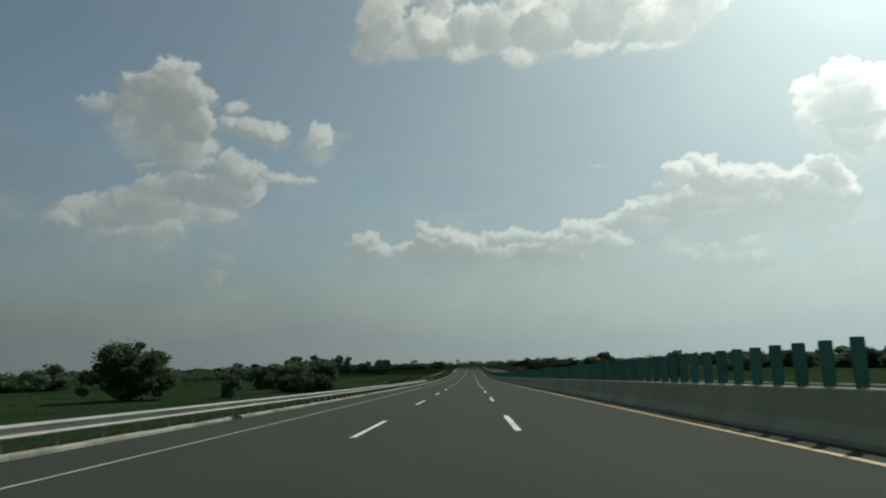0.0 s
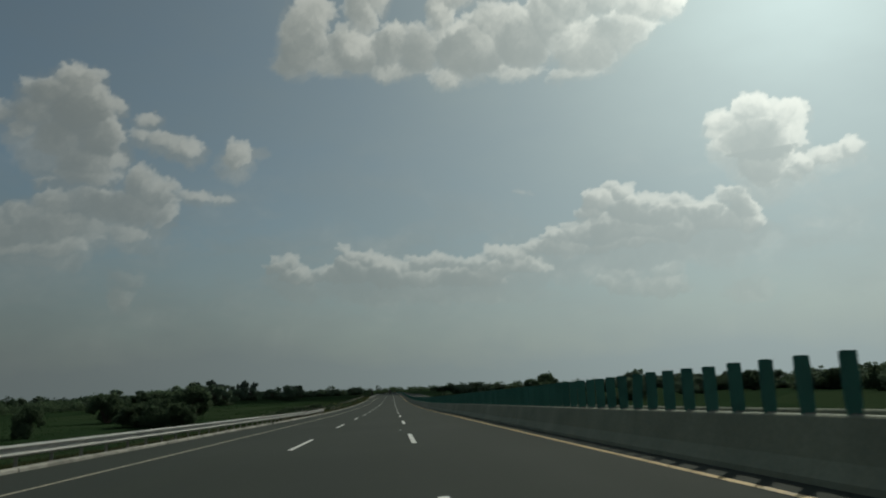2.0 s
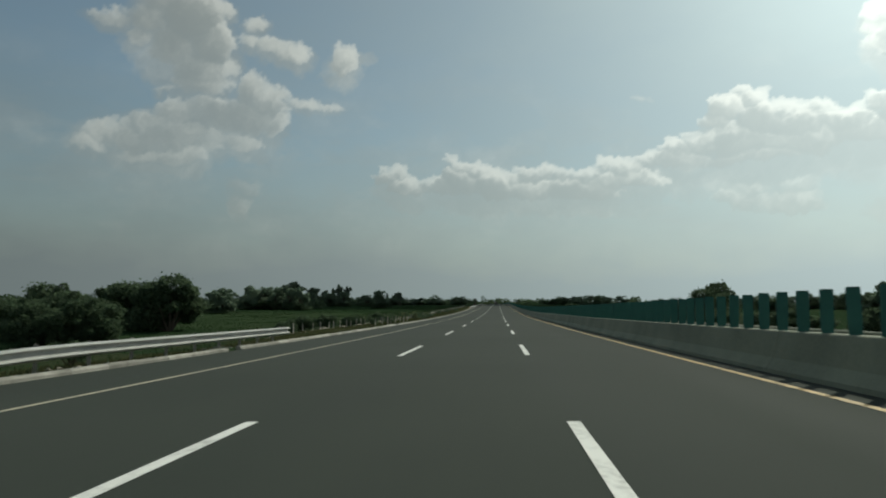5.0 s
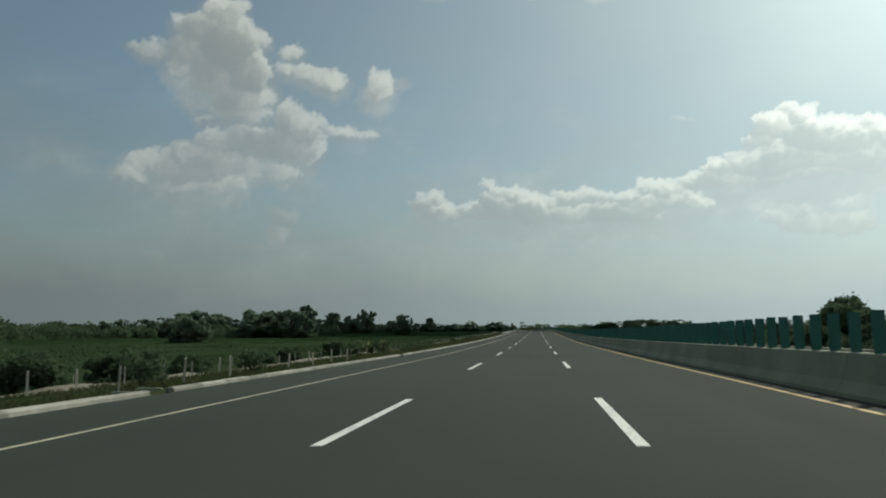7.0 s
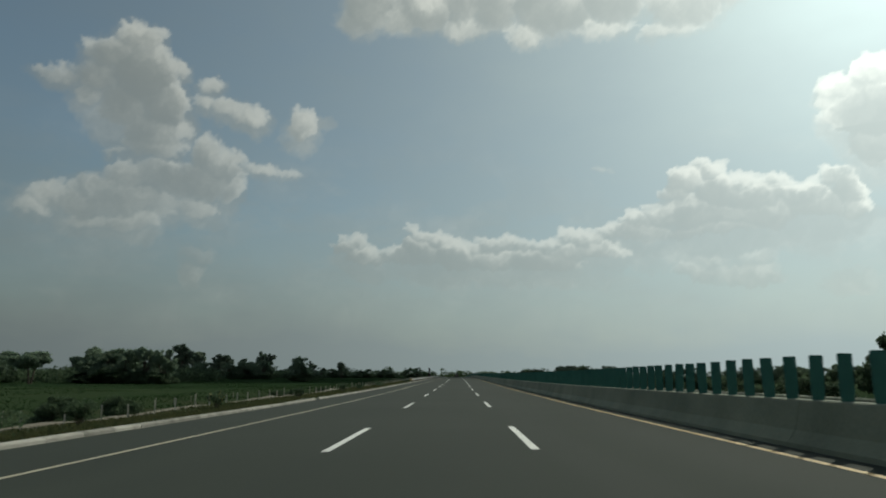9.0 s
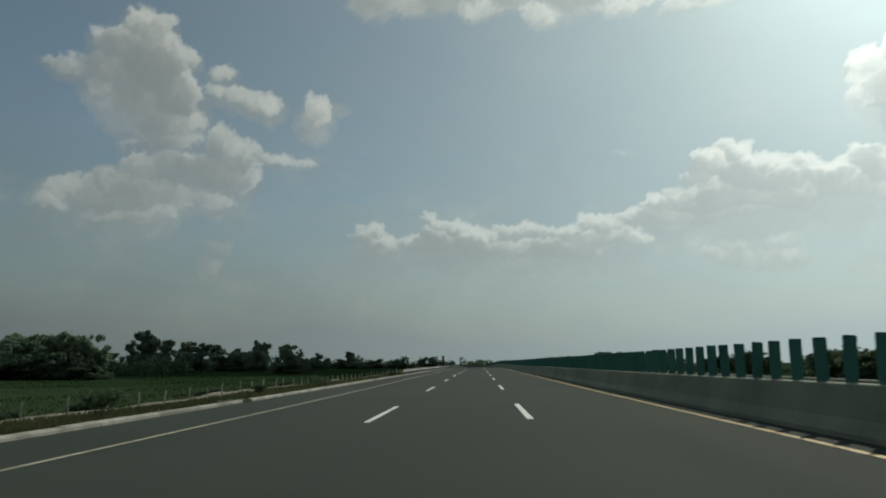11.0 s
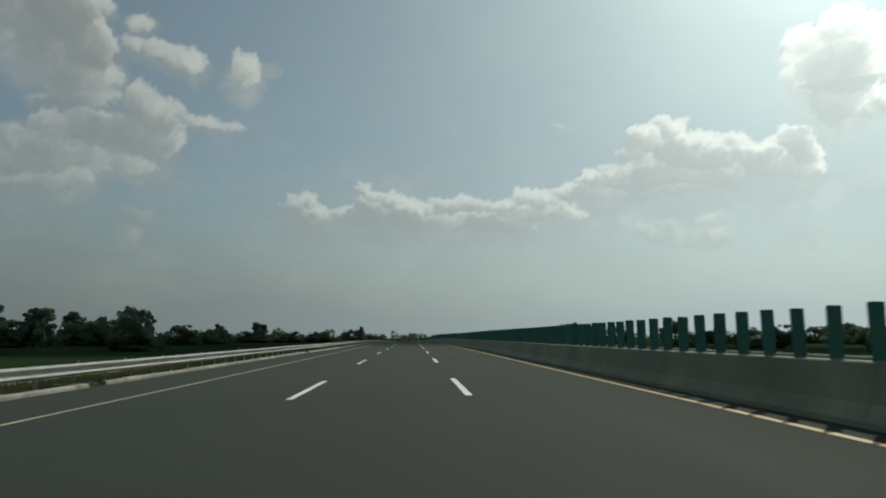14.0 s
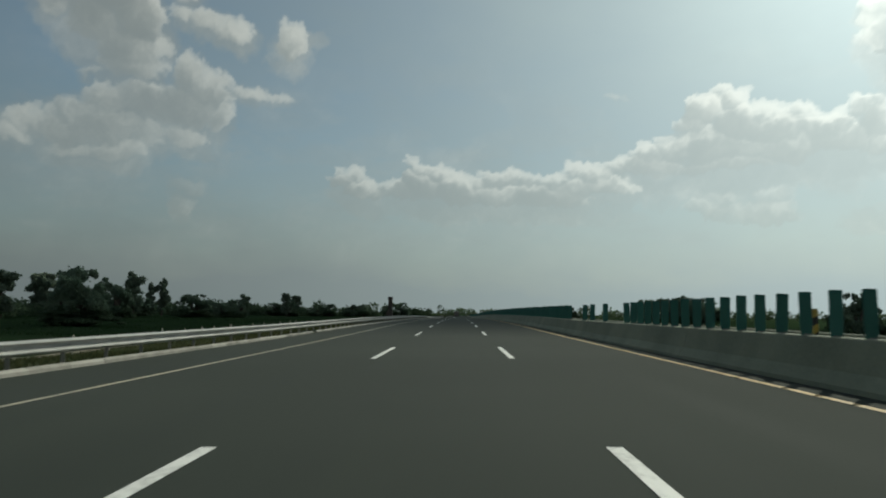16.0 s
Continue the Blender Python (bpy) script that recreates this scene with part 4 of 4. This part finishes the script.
def pile(lobes, xs, ys, gx, gy, shift=(0.0, 0.0), rise=0.5):
    """How far the lobes swell towards the eye over a grid of directions, in degrees."""
    high = np.zeros_like(gx)
    for az, el, a, b in lobes:
        cx, cy = az - shift[0], el - shift[1]
        i0, i1 = np.searchsorted(xs, (cx - a - 1.2, cx + a + 1.2))
        j0, j1 = np.searchsorted(ys, (cy - b - 1.2, cy + b + 1.2))
        if i1 > i0 and j1 > j0:
            q = 1 - ((gx[j0:j1, i0:i1] - cx) / a) ** 2 - ((gy[j0:j1, i0:i1] - cy) / b) ** 2
            high[j0:j1, i0:i1] = np.maximum(high[j0:j1, i0:i1], np.maximum(q, 0.0) ** rise * min(a, b))
    return high


def build_clouds():
    """A far shell, level overhead and steep at the horizon, that is clear but for the clouds."""
    rng = np.random.default_rng(90)
    xs = np.concatenate([np.arange(-180.0, -44.0, 2.0), np.arange(-44.0, 50.0, 0.125), np.arange(50.0, 180.1, 2.0)])
    ys = np.concatenate([[-0.6, 1.0, 2.5, 4.0], np.arange(5.0, 42.0, 0.125), np.arange(42.0, 89.0, 2.0)])
    gx, gy = np.meshgrid(xs, ys)
    # unseen heaps added all round the sky, past those ahead; their glow fills shade
    unseen_heaps = []
    for i in range(26):
        az, el = rng.uniform(58, 302), rng.uniform(9, 60)
        az = az - 360 if az > 180 else az
        for j in range(9):
            unseen_heaps.append((az + rng.normal(0, 5), el + rng.normal(0, 1.6), rng.uniform(2.5, 5.0), rng.uniform(1.3, 2.6)))
    soft = LEFT_UP + LEFT_LOW + TOP_WEST + TOP_EAST
    crisp = RIGHT + CREST + BODY
    wx = gx + 1.5 * (fractal(gx, gy, 0.45, 4, 11) - 0.5) + 0.5 * (fractal(gx, gy, 2.6, 2, 31) - 0.5)
    wy = gy + 1.3 * (fractal(gx, gy, 0.45, 4, 21) - 0.5) + 0.5 * (fractal(gx, gy, 2.6, 2, 41) - 0.5)
    knobs_soft, knobs_crisp = heaped(soft, rng, (6, 4)), heaped(crisp, rng)
    body = np.maximum(pile(knobs_soft, xs, ys, wx, wy, rise=0.8), pile(knobs_crisp + unseen_heaps, xs, ys, wx, wy))
    # the way towards the sun across the sky, and how much cloud lies on it
    ahead = []
    for way in (0.35, 0.95, 1.8, 3.0):
        ahead.append(pile(soft + crisp + unseen_heaps, xs, ys, wx, wy, (0.75 * way, 0.66 * way)))
    macro = pile(soft + crisp + unseen_heaps, xs, ys, wx, wy)
    near = pile(knobs_soft + knobs_crisp, xs, ys, wx, wy, (0.22, 0.26))
    tau = 0.35 * ahead[0] + 0.3 * ahead[1] + 0.25 * ahead[2] + 0.2 * ahead[3]
    grain = fractal(wx, wy, 1.1, 5, 61, 0.6) - 0.5
    fine = fractal(wx, wy, 3.2, 3, 71, 0.6) - 0.5
    big = fractal(wx, wy, 0.33, 4, 91) - 0.5
    bank = (gx > -11) & (gy < 17.5)
    lit = 0.12 + 0.88 * np.exp(np.where(bank, -3.4, np.where(gy > 25, -0.5, -0.75)) * tau) + np.where(bank, 1.2, 0.55) * (body - near) + 0.8 * big * np.minimum(body, 1.0) + 0.4 * grain + 0.18 * fine
    lit -= np.where(gx < -11, 0.24, 0.16) * np.clip(macro - 0.5, 0, 1.5) - 0.2 * np.exp(-body / 0.22)
    ragged = np.where(bank | (gx > 28), 0.4, 1.0)
    worn = body - 0.5 * ragged * np.clip(0.62 - fractal(wx, wy, 0.9, 5, 51, 0.62), 0, 1)
    wisp = 0.55 + 0.9 * fractal(wx, wy, 0.5, 5, 101, 0.6)
    cover = 1 - np.exp(np.where(bank, -3.4, np.where(gx > 28, -3.0, -2.1 * wisp)) * np.maximum(worn, 0.0))
    # thin grey cloud round and below the heaps
    puffs = pile(heaped(LOW, rng), xs, ys, wx, wy)
    lit = np.where(puffs > body, 0.25 + 1.1 * (puffs - pile(heaped(LOW, np.random.default_rng(6)), xs, ys, wx, wy, (0.3, 0.35))) + 0.5 * grain, lit)
    cover = np.maximum(cover, np.where(gx < 0, 0.35, 0.6) * (1 - np.exp(-2.2 * puffs)))
    veil = pile(FAINT, xs, ys, wx, wy, rise=1.0)
    skirt = pile([(a, e - 0.55 * h, w * 1.5, h * 1.9) for a, e, w, h in LEFT_UP + LEFT_LOW + RIGHT] + [(a, e - 0.2, w * 1.3, h * 1.3) for a, e, w, h in TOP_WEST + TOP_EAST], xs, ys, wx, wy, rise=2.0)
    base = pile([(a, e - 1.1, w * 1.25, h * 1.6) for a, e, w, h in CREST + BODY], xs, ys, wx, wy, rise=1.0)
    thin = 1 - np.exp(-(2.6 * skirt + 1.8 * veil + 1.6 * base) * (0.1 + 1.5 * fractal(wx, wy, 0.6, 5, 81, 0.6)))
    sheet = np.clip(fractal(gx * 0.45, gy * 1.1, 0.3, 6, 111, 0.6) - 0.43, 0, 1) * np.exp(-((gy - 9.5) / 6.5) ** 2)
    thin = 1 - (1 - thin) * np.exp(-3.2 * sheet)
    both = 1 - (1 - cover) * (1 - 0.7 * thin)
    lit = (lit * cover + (0.2 - 0.15 * np.minimum(base, 1.0) + 0.9 * big + 0.5 * grain) * (both - cover)) / np.maximum(both, 1e-4)
    cover = both
    lit = 1 / (1 + np.exp(-5.0 * (lit - np.where(gy > 25, 0.48, 0.54))))
    turned = np.abs((gx - SUN_AZ + 180) % 360 - 180)
    front = np.clip((turned - 75) / 60, 0, 1)          # unseen heaps across from the sun, set fully lit as fill
    # the shell
    el = np.radians(gy)
    r = np.minimum(4600.0, 920.0 / np.sin(np.radians(np.maximum(gy, 0.5))))
    az = np.radians(gx)
    co = np.stack([r * np.sin(az) * np.cos(el), 180 + r * np.cos(az) * np.cos(el), -2 + r * np.sin(el)], -1).reshape(-1, 3)
    h, w = gx.shape
    n = (np.arange(h - 1)[:, None] * w + np.arange(w - 1)[None, :]).reshape(-1)
    quads = np.stack([n, n + 1, n + w + 1, n + w], 1)
    me = bpy.data.meshes.new("backdrop")
    me.vertices.add(len(co))
    me.vertices.foreach_set("co", co.ravel())
    me.loops.add(quads.size)
    me.loops.foreach_set("vertex_index", quads.ravel())
    me.polygons.add(len(quads))
    me.polygons.foreach_set("loop_start", np.arange(0, quads.size, 4))
    me.polygons.foreach_set("use_smooth", np.ones(len(quads), bool))
    me.update(calc_edges=True)
    for name, values in (("cover", cover), ("lit", np.maximum(lit, front)), ("front", front)):
        me.attributes.new(name, "FLOAT", "POINT").data.foreach_set("value", values.astype(np.float32).ravel())
    mat = bpy.data.materials.new("clouds")
    mat.use_nodes = True
    k = Nodes(mat.node_tree)
    k.n.remove(k.n["Principled BSDF"])
    sky_uv, dist, near_sun, low = bearings(k, k.vec("SUBTRACT", place_of(k), (0.0, 180.0, -2.0)))

    def field(name):
        m = k.n.new("ShaderNodeAttribute")
        m.attribute_name = name
        return m.outputs["Fac"]

    white = k.vec("SCALE", (1.0, 0.985, 0.95), (0, 0, 0))
    # extra glow on the unseen heaps, to brighten sides turned from the sun
    k.put(white.node.inputs["Scale"], k.math("MULTIPLY_ADD", field("front"), 0.4, k.math("MULTIPLY_ADD", near_sun, 1.5, 0.41)))
    grey = k.vec("SCALE", (0.93, 1.0, 1.02), (0, 0, 0))
    k.put(grey.node.inputs["Scale"], k.math("MULTIPLY_ADD", near_sun, 0.82, 0.165))
    hidden = k.math("SUBTRACT", 1.0, k.math("MINIMUM", k.math("MULTIPLY", low, 0.6), 1.0))
    em, tr, mx = k.n.new("ShaderNodeEmission"), k.n.new("ShaderNodeBsdfTransparent"), k.n.new("ShaderNodeMixShader")
    k.l.new(k.mix(field("lit"), grey, white), em.inputs[0])
    k.l.new(k.math("MULTIPLY", field("cover"), hidden), mx.inputs[0])
    k.l.new(tr.outputs[0], mx.inputs[1])
    k.l.new(em.outputs[0], mx.inputs[2])
    k.l.new(mx.outputs[0], k.n["Material Output"].inputs[0])
    me.materials.append(mat)
    ob = new("backdrop", me)
    tagged(ob, "backlit grey and white cumulus clouds in hazy sky", "clouds", "", "structure")


build_clouds()
